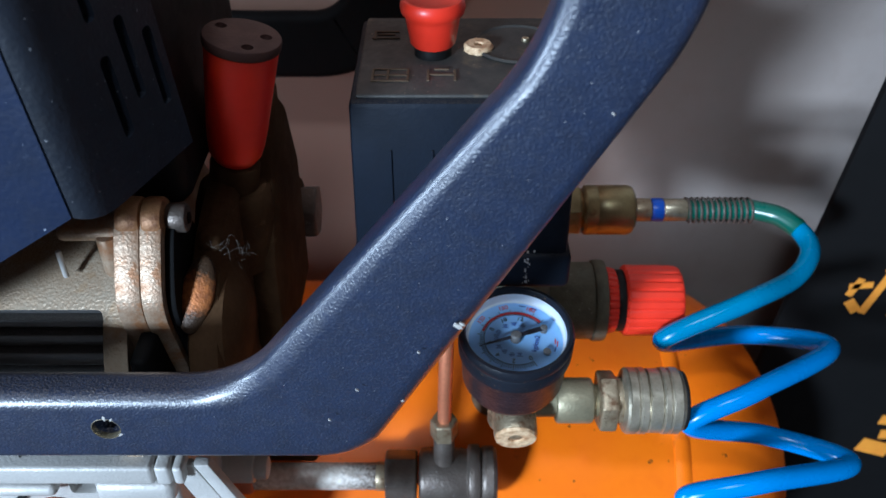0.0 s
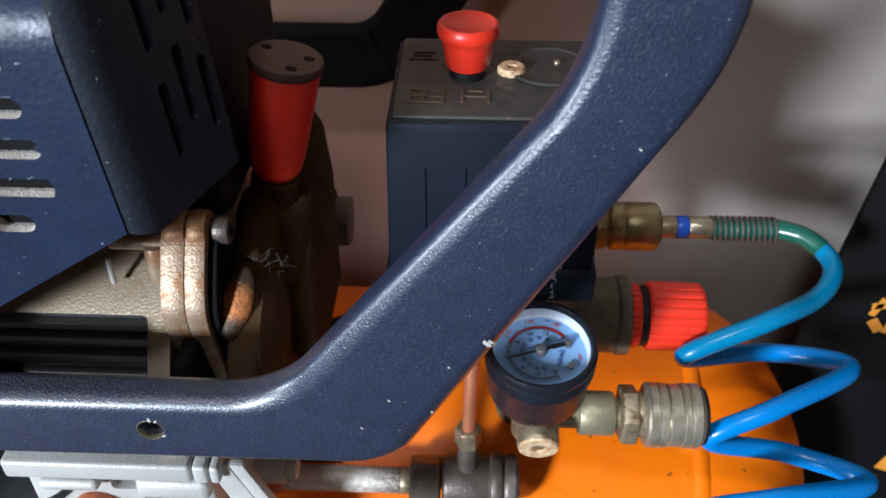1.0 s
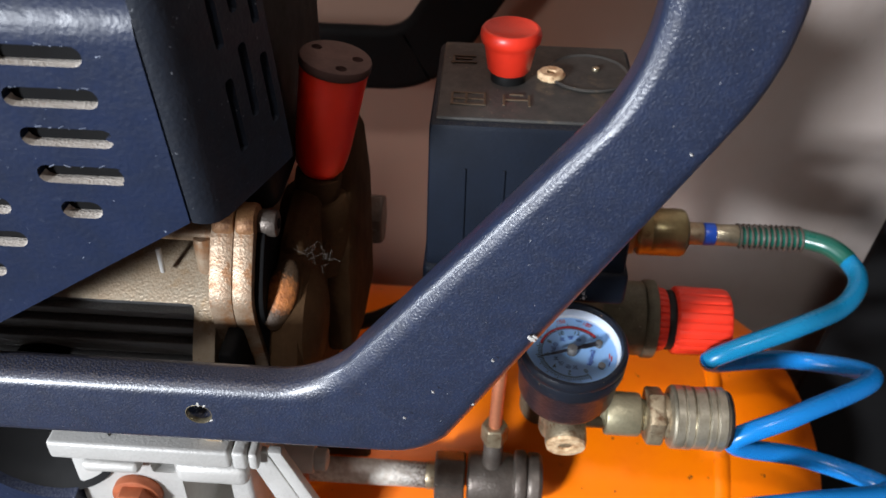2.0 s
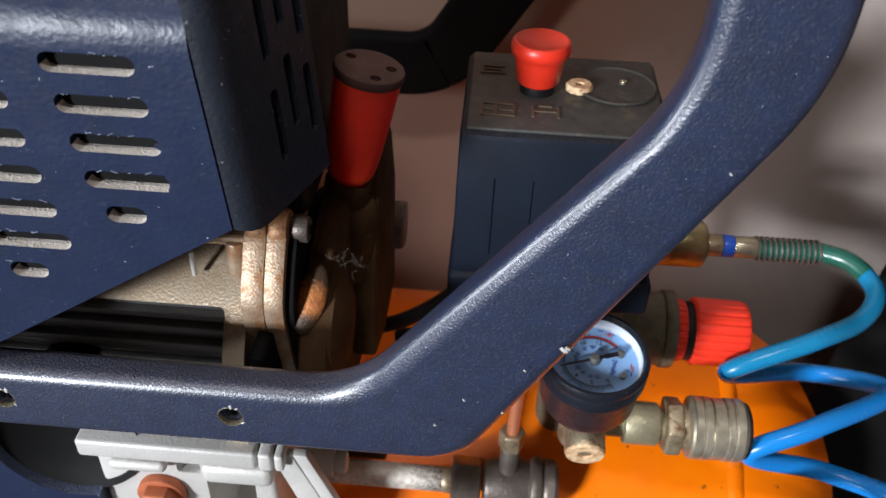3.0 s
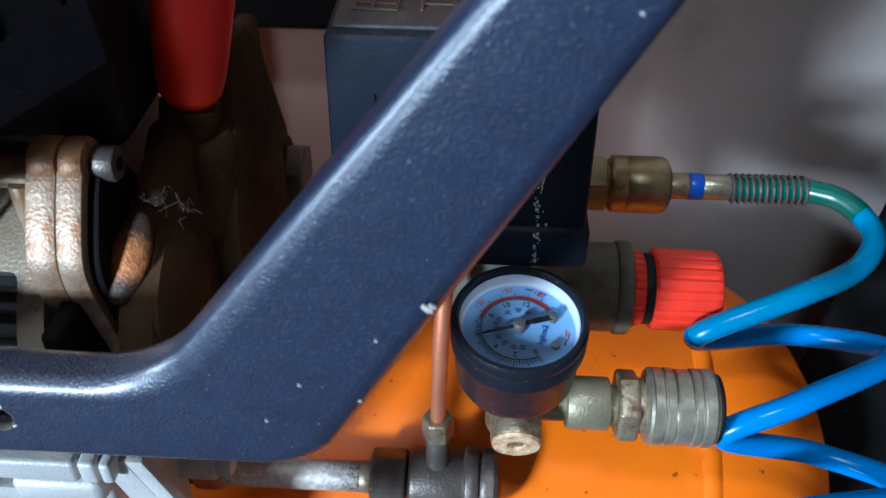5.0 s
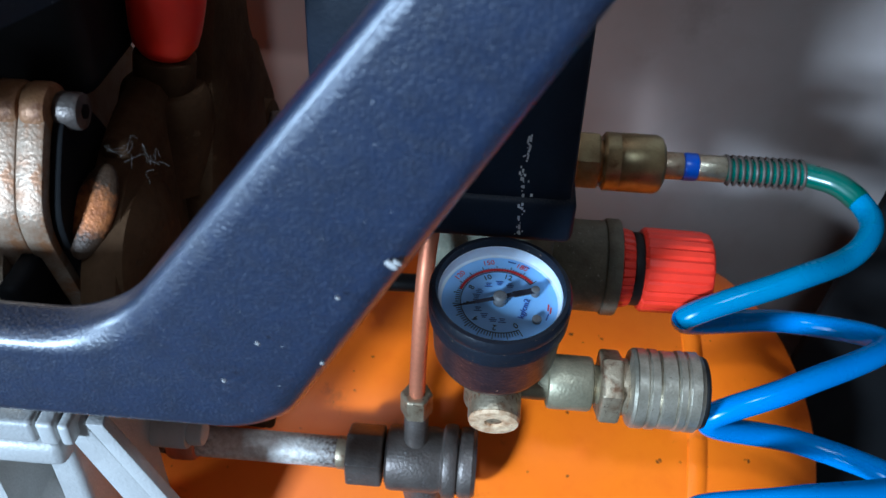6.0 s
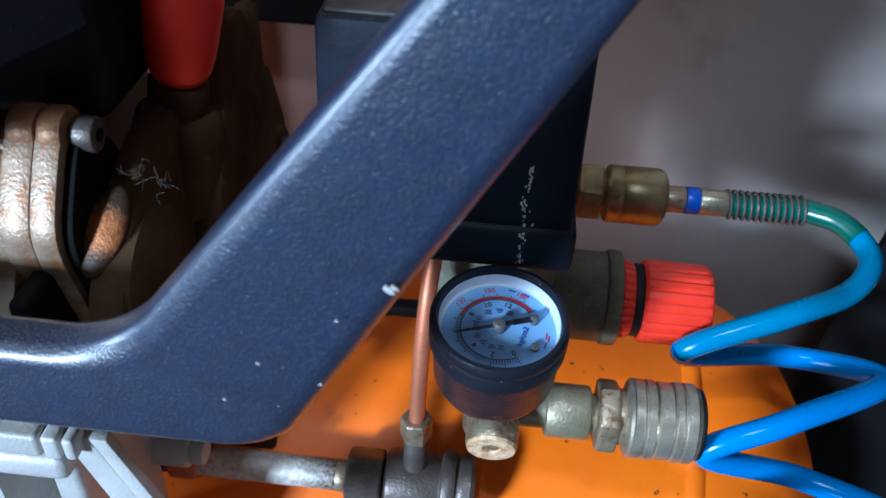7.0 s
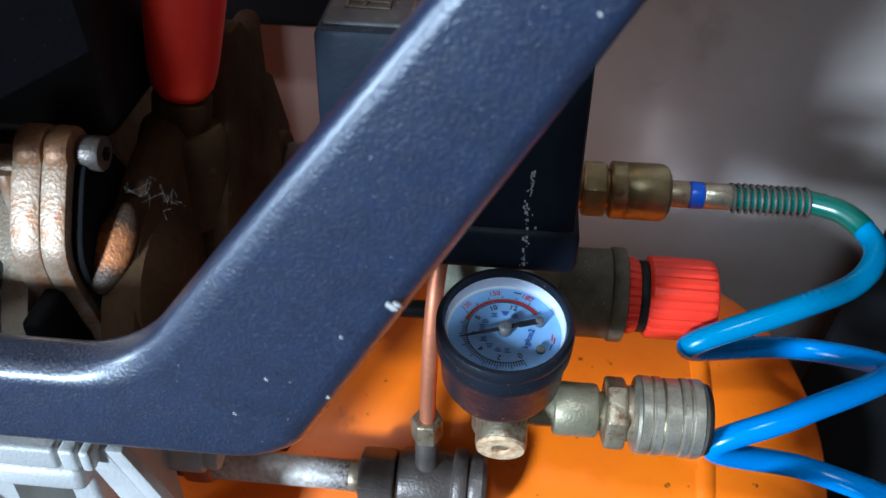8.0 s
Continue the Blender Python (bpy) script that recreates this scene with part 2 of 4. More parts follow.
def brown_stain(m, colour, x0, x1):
    """Tank-coloured bounced light painted on the plaster, ending raggedly between two places along it."""
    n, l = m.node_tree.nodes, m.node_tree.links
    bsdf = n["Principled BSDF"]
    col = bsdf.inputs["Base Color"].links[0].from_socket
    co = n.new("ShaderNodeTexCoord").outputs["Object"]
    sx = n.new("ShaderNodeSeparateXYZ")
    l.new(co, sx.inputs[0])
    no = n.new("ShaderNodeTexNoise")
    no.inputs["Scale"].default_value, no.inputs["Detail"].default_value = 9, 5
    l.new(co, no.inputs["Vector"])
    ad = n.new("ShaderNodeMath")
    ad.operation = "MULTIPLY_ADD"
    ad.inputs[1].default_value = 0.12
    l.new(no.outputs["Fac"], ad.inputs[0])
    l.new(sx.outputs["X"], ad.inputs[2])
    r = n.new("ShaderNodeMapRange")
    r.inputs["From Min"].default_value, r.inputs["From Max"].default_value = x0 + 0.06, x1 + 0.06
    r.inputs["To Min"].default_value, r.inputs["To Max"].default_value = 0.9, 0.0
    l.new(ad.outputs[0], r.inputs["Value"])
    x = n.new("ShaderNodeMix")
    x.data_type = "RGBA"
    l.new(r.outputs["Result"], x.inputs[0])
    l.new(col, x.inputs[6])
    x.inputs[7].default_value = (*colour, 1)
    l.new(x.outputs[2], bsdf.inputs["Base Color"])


# warm brown of the shaded wall beside the tank, put into its colour
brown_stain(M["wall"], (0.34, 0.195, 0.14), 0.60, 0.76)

# ---- helpers ----


def empty(name, at, label, category):
    ob = new(name)
    ob.location = at
    tagged(ob, label, category)
    return ob


def world_of(ob):
    p = Vector((0, 0, 0))
    while ob:
        p += ob.location
        ob = ob.parent
    return p


def part(name, bm, mat, parent=None, label="", smooth=35):
    """Links a bmesh in world coordinates as one mesh object, with its origin in its middle."""
    bmesh.ops.recalc_face_normals(bm, faces=bm.faces)
    lo = Vector([min(v.co[i] for v in bm.verts) for i in range(3)])
    hi = Vector([max(v.co[i] for v in bm.verts) for i in range(3)])
    mid = (lo + hi) / 2
    bmesh.ops.translate(bm, verts=bm.verts, vec=-mid)
    me = bpy.data.meshes.new(name)
    bm.to_mesh(me)
    bm.free()
    for x in (mat if isinstance(mat, (list, tuple)) else [mat]):
        me.materials.append(M[x])
    for f in me.polygons:
        f.use_smooth = True
    me.set_sharp_from_angle(angle=radians(smooth))
    ob = new(name, me)
    ob.parent = parent
    ob.location = mid - (world_of(parent) if parent else Vector((0, 0, 0)))
    if label:
        ob["label"] = label
    return ob


def join(*bms):
    out = bmesh.new()
    for b in bms:
        me = bpy.data.meshes.new("t")
        b.to_mesh(me)
        b.free()
        out.from_mesh(me)
        bpy.data.meshes.remove(me)
    return out


AX = {"x": Matrix.Rotation(radians(90), 4, "Y"), "y": Matrix.Rotation(radians(-90), 4, "X"), "z": Matrix.Identity(4)}


def at(x, y, z, axis="z"):
    return Matrix.Translation((x, y, z)) @ AX[axis]


def lathe(profile, m, seg=40, closed=False):
    """Turns (radius, height) pairs about the local z axis."""
    bm = bmesh.new()
    rings = []
    for r, h in profile:
        if r < 1e-6:
            rings.append([bm.verts.new(m @ Vector((0, 0, h)))])
        else:
            rings.append([bm.verts.new(m @ Vector((r * math.cos(2 * math.pi * i / seg), r * math.sin(2 * math.pi * i / seg), h))) for i in range(seg)])
    for a, b in zip(rings, rings[1:] + (rings[:1] if closed else [])):
        for i in range(seg):
            j = (i + 1) % seg
            if len(a) == 1 and len(b) > 1:
                bm.faces.new((a[0], b[i], b[j]))
            elif len(b) == 1 and len(a) > 1:
                bm.faces.new((a[i], a[j], b[0]))
            elif len(a) > 1:
                bm.faces.new((a[i], a[j], b[j], b[i]))
    for ring, flip in ((rings[0], True), (rings[-1], False)):
        if len(ring) > 1 and not closed:
            bm.faces.new(ring[::-1] if flip else ring)
    return bm


def drum(r, h0, h1, m, bev=0.0008, seg=40):
    """A cylinder with rounded rims between two heights of the local z axis."""
    b = bev
    return lathe([(r - b, h0), (r - b * 0.3, h0 + b * 0.3), (r, h0 + b), (r, h1 - b), (r - b * 0.3, h1 - b * 0.3), (r - b, h1)], m, seg)


def hexnut(r, h0, h1, m, chamfer=0.0012):
    """A hexagonal nut with chamfered corners."""
    bm = drum(r, h0, h1, m, chamfer, 6)
    bmesh.ops.bevel(bm, geom=[e for e in bm.edges], offset=0.0004, segments=2, affect="EDGES", profile=0.6)
    return bm


def rbox(x0, x1, y0, y1, z0, z1, bev=0.001, seg=3, m=None):
    bm = bmesh.new()
    bmesh.ops.create_cube(bm, size=1.0)
    for v in bm.verts:
        v.co = Vector(((x0 + x1) / 2 + v.co.x * (x1 - x0), (y0 + y1) / 2 + v.co.y * (y1 - y0), (z0 + z1) / 2 + v.co.z * (z1 - z0)))
    if bev:
        bmesh.ops.bevel(bm, geom=list(bm.edges), offset=bev, segments=seg, affect="EDGES", profile=0.5)
    if m:
        bmesh.ops.transform(bm, matrix=m, verts=bm.verts)
    return bm


def prism(outline, a0, a1, axis="y", bev=0.001):
    """Extrudes an outline: (x, z) along y, (y, z) along x, or (x, y) along z."""
    bm = bmesh.new()
    put = {"y": lambda p, a: (p[0], a, p[1]), "x": lambda p, a: (a, p[0], p[1]), "z": lambda p, a: (p[0], p[1], a)}[axis]
    lo = [bm.verts.new(put(p, a0)) for p in outline]
    hi = [bm.verts.new(put(p, a1)) for p in outline]
    k = len(outline)
    for i in range(k):
        j = (i + 1) % k
        bm.faces.new((lo[i], lo[j], hi[j], hi[i]))
    bm.faces.new(lo[::-1])
    bm.faces.new(hi)
    bmesh.ops.recalc_face_normals(bm, faces=bm.faces)
    if bev:
        bmesh.ops.bevel(bm, geom=list(bm.edges), offset=bev, segments=2, affect="EDGES", profile=0.5)
    return bm


def spline(pts, step=8):
    """A smooth line through some control points."""
    pts = [Vector(p) for p in pts]
    ext = [2 * pts[0] - pts[1], *pts, 2 * pts[-1] - pts[-2]]
    out = []
    for i in range(1, len(ext) - 2):
        p0, p1, p2, p3 = ext[i - 1:i + 3]
        for k in range(step):
            t = k / step
            out.append(0.5 * ((2 * p1) + (p2 - p0) * t + (2 * p0 - 5 * p1 + 4 * p2 - p3) * t * t + (3 * p1 - p0 - 3 * p2 + p3) * t ** 3))
    return out + [pts[-1]]


def circle_profile(r, seg=14):
    return [(r * math.cos(2 * math.pi * i / seg), r * math.sin(2 * math.pi * i / seg)) for i in range(seg)]


def sweep(path, profile, up=(0, 0, 1)):
    """Carries a closed (u, v) profile along a line without twisting it."""
    path = [Vector(p) for p in path]
    bm = bmesh.new()
    rings, side = [], None
    for i, p in enumerate(path):
        d = (path[min(i + 1, len(path) - 1)] - path[max(i - 1, 0)]).normalized()
        if side is None:
            side = d.cross(Vector(up)).normalized()
        side = (side - d * side.dot(d)).normalized()
        other = side.cross(d)
        rings.append([bm.verts.new(p + side * u + other * v) for u, v in profile])
    k = len(profile)
    for a, b in zip(rings, rings[1:]):
        for i in range(k):
            j = (i + 1) % k
            bm.faces.new((a[i], a[j], b[j], b[i]))
    bm.faces.new(rings[0][::-1])
    bm.faces.new(rings[-1])
    return bm


def rounded_profile(w, h, r, seg=5):
    out = []
    for cx, cy, a0 in ((w / 2 - r, h / 2 - r, 0), (-w / 2 + r, h / 2 - r, 90), (-w / 2 + r, -h / 2 + r, 180), (w / 2 - r, -h / 2 + r, 270)):
        for i in range(seg + 1):
            a = radians(a0 + 90 * i / seg)
            out.append((cx + r * math.cos(a), cy + r * math.sin(a)))
    return out


def cut(bm, cutters):
    """Takes the joined cutters away from a solid."""
    def tmp(b):
        bmesh.ops.recalc_face_normals(b, faces=b.faces)
        me = bpy.data.meshes.new("t")
        b.to_mesh(me)
        b.free()
        return new("t", me)
    a, c = tmp(bm), tmp(cutters)
    mod = a.modifiers.new("b", "BOOLEAN")
    mod.operation, mod.solver, mod.object = "DIFFERENCE", "EXACT", c
    bpy.context.view_layer.update()
    me = bpy.data.meshes.new_from_object(a.evaluated_get(bpy.context.evaluated_depsgraph_get()))
    out = bmesh.new()
    out.from_mesh(me)
    for o in (a, c):
        d = o.data
        bpy.data.objects.remove(o)
        bpy.data.meshes.remove(d)
    bpy.data.meshes.remove(me)
    return out


def slab(name, x0, x1, y0, y1, z0, z1, mat, label, category):
    ob = part(name, rbox(x0, x1, y0, y1, z0, z1, 0), mat)
    return tagged(ob, label, category, kind="structure")


# ---- the room ----
def wall_with_openings(name, box, openings, label):
    return tagged(part(name, cut(rbox(*box, 0), join(*[rbox(*o, 0) for o in openings])), "wall_far"), label, "wall", kind="structure")


slab("floor", -2.0, 0.85, -2.4, 0.5, -0.1, 0.0, "floor", "dark worn concrete workshop floor", "floor")
tagged(part("ceiling", cut(rbox(-2.1, 0.95, -2.5, 0.6, 2.4, 2.5, 0), rbox(-0.4, 0.1, -1.1, -0.6, 2.3, 2.6, 0)), "ceiling"), "unseen ceiling with a roof light opening, dark brown to limit bounced light", "ceiling", kind="structure")
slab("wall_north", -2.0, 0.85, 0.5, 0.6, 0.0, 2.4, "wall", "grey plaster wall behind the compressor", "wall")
slab("wall_east", 0.85, 0.95, -2.5, 0.6, 0.0, 2.4, "wall_far", "unseen side wall, dark brown to limit bounced light", "wall")
wall_with_openings("wall_west", (-2.1, -2.0, -2.5, 0.6, 0.0, 2.4), ((-2.2, -1.9, -0.55, -0.19, 0.42, 1.0),), "unseen wall with a small window opening, dark brown to limit bounced light")
wall_with_openings("wall_south", (-2.0, 0.85, -2.5, -2.4, 0.0, 2.4), ((-1.95, -1.41, -2.6, -2.3, 0.87, 1.41),), "unseen wall with a small window opening, dark brown to limit bounced light")

# ---- the compressor ----
comp = empty("air_compressor", (0.0, 0.329, 0.0), "portable air compressor with orange tank and navy blue handle", "air compressor")

# tank: axis along x
TY, TZ, TR = 0.329, 0.199, 0.11
X0, X1, DOME = -0.42, 0.116, 0.080
prof = [(0.0, X0 - DOME)]
for i in range(1, 13):
    a = radians(90 * i / 12)
    prof.append((TR * math.sin(a), X0 - DOME * math.cos(a)))
prof += [(TR, -0.1), (TR, X1)]
for i in range(1, 13):
    a = radians(90 * i / 12)
    prof.append((TR * math.cos(a), X1 + DOME * math.sin(a)))
tank = part("tank", lathe(prof, at(0, TY, TZ, "x"), 96), "orange", comp, "glossy orange painted steel tank with scuffs")
part("weld_seam", lathe([(TR - 0.002, X1 - 0.006), (TR + 0.0006, X1 - 0.0045), (TR + 0.0014, X1 - 0.002), (TR + 0.0013, X1 + 0.0005), (TR + 0.0003, X1 + 0.003), (TR - 0.003, X1 + 0.0055)], at(0, TY, TZ, "x"), 96), "orange", tank)
for x in (-0.34, 0.06):
    part("foot", rbox(x - 0.02, x + 0.02, TY - 0.09, TY + 0.09, 0.0, 0.125, 0.003), "black", comp, "black steel foot under the tank")

# handle: rounded square tube, level, then rising, then upright
HY = 0.1577


def fillet(p, q, r, radius, steps=10):
    """Points of an arc of the radius that rounds the corner q of p, q, r."""
    p, q, r = Vector(p), Vector(q), Vector(r)
    a, b = (p - q).normalized(), (r - q).normalized()
    half = a.angle(b) / 2
    d = radius / math.tan(half)
    c = q + (a + b).normalized() * (radius / math.sin(half))
    s, e = q + a * d - c, q + b * d - c
    ang = s.angle(e)
    return [c + (s * math.sin(ang * (1 - k / steps)) + e * math.sin(ang * k / steps)) / math.sin(ang) for k in range(steps + 1)]


HALF = 0.0135


def rail(corners, radii):
    """One edge of the tube: a line with rounded corners."""
    pts = [Vector((x, HY, z)) for x, z in corners]
    out = [pts[0].lerp(pts[1], f) for f in (0, 0.3, 0.6, 0.75, 0.85)]
    for i in range(1, len(pts) - 1):
        out += fillet(pts[i - 1], pts[i], pts[i + 1], radii[i - 1], 12)
    return out + [pts[-1]]


def tube_between(inner, outer, depth, r, y):
    bm = bmesh.new()
    rings = []
    prof_ = rounded_profile(2 * HALF, depth, r, 7)
    for p, q in zip(inner, outer):
        f = min(1.0, max(0.0, (0.462 - (p.z + q.z) / 2) / 0.026))
        back = 0.004 * f * f * (3 - 2 * f)
        rings.append([bm.verts.new(p.lerp(q, 0.5 + u / (2 * HALF)) + Vector((0, v + back, 0))) for u, v in prof_])
    k = len(prof_)
    for p, q in zip(rings, rings[1:]):
        for i in range(k):
            j = (i + 1) % k
            bm.faces.new((p[i], p[j], q[j], q[i]))
    bm.faces.new(rings[0][::-1])
    bm.faces.new(rings[-1])
    return bm


INNER = ((-0.46, 0.4475), (-0.0564, 0.4475), (0.0222, 0.5515), (0.0272, 0.69), (-0.2, 0.745))
OUTER = ((-0.46, 0.4219), (-0.0226, 0.4219), (0.0515, 0.5567), (0.0520, 0.71), (-0.2, 0.772))
hb = tube_between(rail(INNER, (0.032, 0.055, 0.03)), rail(OUTER, (0.018, 0.060, 0.06)), 0.0130, 0.0044, HY)
hb = cut(hb, join(*[drum(0.0041, 0.10, 0.164, at(x, 0, 0.4360, "y"), 0.0002, 20) for x in (-0.0925, -0.1637)]))
handle = part("handle", hb, "handle", comp, "navy blue hammered-finish tube handle with chips", 50)
for x, z, r, sx, y in ((0.0037, 0.4778, 0.0009, 1.5, 0.1515), (0.0047, 0.4783, 0.0005, 1.8, 0.1517), (-0.0112, 0.4485, 0.0007, 1.6, 0.1545), (-0.022, 0.456, 0.0003, 1.7, 0.151), (-0.006, 0.4695, 0.0003, 1.5, 0.151), (-0.030, 0.4445, 0.0003, 1.6, 0.151), (0.034, 0.536, 0.0003, 1.4, 0.151)):
    mch = Matrix.Translation((x, y, z)) @ Matrix.Rotation(radians(35), 4, "Y") @ Matrix.Diagonal((sx, 1, 0.8, 1)) @ AX["y"]
    chip = lathe([(r * 1.1, 0.0004), (r, -0.00005), (r * 0.4, -0.00012), (0.0, -0.00013)], mch, 5)
    part("paint_chip", chip, "alu_white", handle, "bare pale paint chip", 10)
for x in (-0.0925, -0.1637):
    part("hole_rim", lathe([(0.0037, 0.1558), (0.0039, 0.1552), (0.0042, 0.1553), (0.0042, 0.1570), (0.0037, 0.1570)], at(x, 0, 0.4360, "y"), 20, True), "nickel", handle, "bare chipped rim of the drilled hole")

random.seed(21)
for hx in (-0.0925, -0.1637):
    for a_ in (60, 85, 325):
        r_ = random.uniform(0.0004, 0.0008)
        mch = Matrix.Translation((hx + 0.0043 * math.cos(radians(a_)), 0.15525, 0.4360 + 0.0043 * math.sin(radians(a_)))) @ Matrix.Rotation(radians(random.uniform(0, 180)), 4, "Y") @ Matrix.Diagonal((1.6, 1, 0.7, 1)) @ AX["y"]
        part("paint_chip", lathe([(r_ * 1.1, 0.0004), (r_, -0.00005), (r_ * 0.4, -0.00012), (0.0, -0.00013)], mch, 6), "alu_white", handle, "bare pale paint chip", 10)

# motor shroud: front sheet, rounded top, slanted lower edge, slots
def shroud():
    yz = [(0.157, 0.38), (0.157, 0.553)]
    for i in range(1, 7):
        a = radians(70 * i / 6)
        yz.append((0.157 + 0.016 * (1 - math.cos(a)), 0.553 + 0.016 * math.sin(a)))
    yz += [(0.20, 0.595), (0.20, 0.38)]
    body = prism(yz, -0.44, -0.084, "x", 0)
    # slanted underside
    low = prism([(-0.45, 0.30), (-0.05, 0.30), (-0.05, 0.5275), (-0.084, 0.506), (-0.155, 0.461), (-0.28, 0.382), (-0.45, 0.382)], 0.10, 0.25, "y", 0)
    body = cut(body, low)
    slots, hollows = [], []
    for c, rows in ((0, 5), (1, 7), (2, 8)):
        for r in range(rows):
            zz, short = 0.5500 - r * 0.0104, r == rows - 1
            x1 = -0.101 + r * 0.0013 - c * 0.0335 - (0.010 if short else 0)
            x0 = x1 - (0.0105 if short else 0.0225)
            prof_ = [(x0 + 0.0025 + 0.0025 * math.cos(a), zz + 0.0025 * math.sin(a)) for a in [radians(90 + 22.5 * k) for k in range(9)]]
            prof_ += [(x1 - 0.0025 + 0.0025 * math.cos(a), zz + 0.0025 * math.sin(a)) for a in [radians(-90 + 22.5 * k) for k in range(9)]]
            slots.append(prism(prof_, 0.150, 0.1608, "y", 0))
            hollows.append(rbox(x0, x1, 0.1605, 0.190, zz - 0.0055, zz + 0.0022, 0))
    body = cut(cut(body, join(*hollows)), join(*slots))
    for f in body.faces:
        c = f.calc_center_median()
        if 0.1575 < c.y < 0.166 and -0.26 < c.x < -0.086 and c.z < 0.556:
            if f.normal.z > 0.2:
                f.material_index = 1
            elif f.normal.y < -0.9:
                f.material_index = 2
        # hollows and backs of the slots painted black for the shade inside
        if 0.1612 < c.y < 0.1905 and -0.26 < c.x < -0.0845 and c.z < 0.556 and f.normal.z > -0.3:
            f.material_index = 2
    return body


def lean(bm, from_x):
    """Leans the right end of the sheet a little outwards towards its foot."""
    for v in bm.verts:
        if v.co.x > from_x and v.co.z > 0.506:
            v.co.x -= 0.085 * (v.co.z - 0.506)
    return bm


sh = part("motor_shroud", lean(shroud(), -0.0985), ["shroud", "dust", "case"], comp, "navy painted motor shroud with rows of dusty slots", 30)
side = [(-0.0837, 0.1590), (-0.0835, 0.1572), (-0.0815, 0.1573), (-0.0795, 0.1580), (-0.0775, 0.1597), (-0.0760, 0.1625), (-0.0748, 0.1660), (-0.066, 0.196), (-0.070, 0.199), (-0.0837, 0.199)]
sb = cut(prism(side, 0.47, 0.62, "z", 0), prism([(-0.09, 0.40), (-0.05, 0.40), (-0.05, 0.500), (-0.0836, 0.506), (-0.09, 0.508)], 0.1, 0.25, "y", 0))
vs = []
for i, (dx, dy) in enumerate(((0.35, 0.0), (0.6, 0.006), (0.85, 0.0))):
    cx, cy = -0.0765 + 0.0105 * dx, 0.164 + 0.032 * dx
    for zc in (0.527, 0.555):
        mm = Matrix.Translation((cx, cy, zc + dy)) @ Matrix.Rotation(math.atan2(0.0105, 0.032) * -1, 4, "Z")
        vs.append(rbox(-0.004, 0.004, -0.0018, 0.0018, -0.010, 0.010, 0.0012, 2, mm))
part("side_cheek", lean(cut(sb, join(*vs)), -0.0985), "cheek", sh, "moulded side of the shroud with upright slots, its shade in the colour", 30)

# flaked paint along the upper lips of the slots
random.seed(5)
flakes = []
for c, rows in ((0, 5), (1, 7), (2, 8)):
    for r in range(rows):
        for k in range(5):
            x = -0.1125 + r * 0.0013 - c * 0.0335 + random.uniform(-0.0095, 0.0095) - (0.005 if r == rows - 1 else 0)
            w, h = random.uniform(0.0004, 0.0022), random.uniform(0.00010, 0.00028)
            m_ = Matrix.Translation((x, 0.1570, 0.5500 - r * 0.0104 + 0.0026 + random.uniform(-0.0002, 0.0003))) @ Matrix.Rotation(random.uniform(-0.5, 0.5), 4, "Y")
            if r < rows - 1 or abs(x + 0.1175 - r * 0.0013 + c * 0.0335) < 0.004:
                flakes.append(rbox(-w / 2, w / 2, -0.00022, 0.0003, -h / 2, h / 2, 0.0001, 1, m_))
fl = part("paint_flakes", join(*flakes), "flake", sh, "pale flaked paint along the slots")
fl["kind"] = "stuff"

# motor and crankcase: axis along x
EY, EZ = 0.245, 0.395
E = at(0, EY, EZ, "x")
mb = lathe([(0.060, -0.30), (0.064, -0.296), (0.064, -0.106), (0.0655, -0.103), (0.0655, -0.098)], E, 72)
mb = cut(mb, rbox(-0.28, -0.1060, 0.15, 0.2030, 0.365, 0.4400, 0.002))
motor = part("motor_body", mb, "alu", comp, "dusty cast aluminium motor housing")
part("dark_recess", rbox(-0.279, -0.1065, 0.2025, 0.2050, 0.367, 0.4385, 0.0004), "grey_plastic", motor, "dark grey louvred recess")
for z in (0.4345, 0.428, 0.420, 0.411, 0.401, 0.390):
    part("louvre", rbox(-0.278, -0.1068, 0.1990, 0.2029, z - 0.0015, z + 0.0015, 0.0006), "grey_plastic", motor)
part("casting_pin", drum(0.0009, 0.449, 0.459, at(-0.1170, 0.205, 0), 0.0002, 12), "alu_white", motor)


BY, BZ = 0.2119, 0.4666
RIM = [(0.2125, 0.4715), (0.2060, 0.4690), (0.1990, 0.4605), (0.1928, 0.4500), (0.1922, 0.4410), (0.1952, 0.4290), (0.1990, 0.4150), (0.205, 0.400), (0.236, 0.400), (0.238, 0.430), (0.228, 0.452), (0.220, 0.465)]


def flange(x0, x1, bev, size=1.0):
    """A plate with a bellied front rim, standing across the motor's axis."""
    line_ = spline([(0, 0.228 + (y - 0.228) * size, 0.425 + (z - 0.425) * size) for y, z in RIM + RIM[:1]], 5)[:-1]
    return prism([(p.y, p.z) for p in line_], x0, x1, "x", bev)


def lug_plate(x0, x1):
    """The plate with its rusty bolt boss."""
    part("flange_plate", flange(x0, x1, 0.0004), "rust_alu", motor, "rust-dusted aluminium flange")
    part("bolt_boss", drum(0.0068, x0 + 0.0002, x1 + 0.0002, at(0, BY - 0.0010, BZ + 0.0004, "x"), 0.0014, 32), "rust_boss", motor, "rust-brown bolt boss")


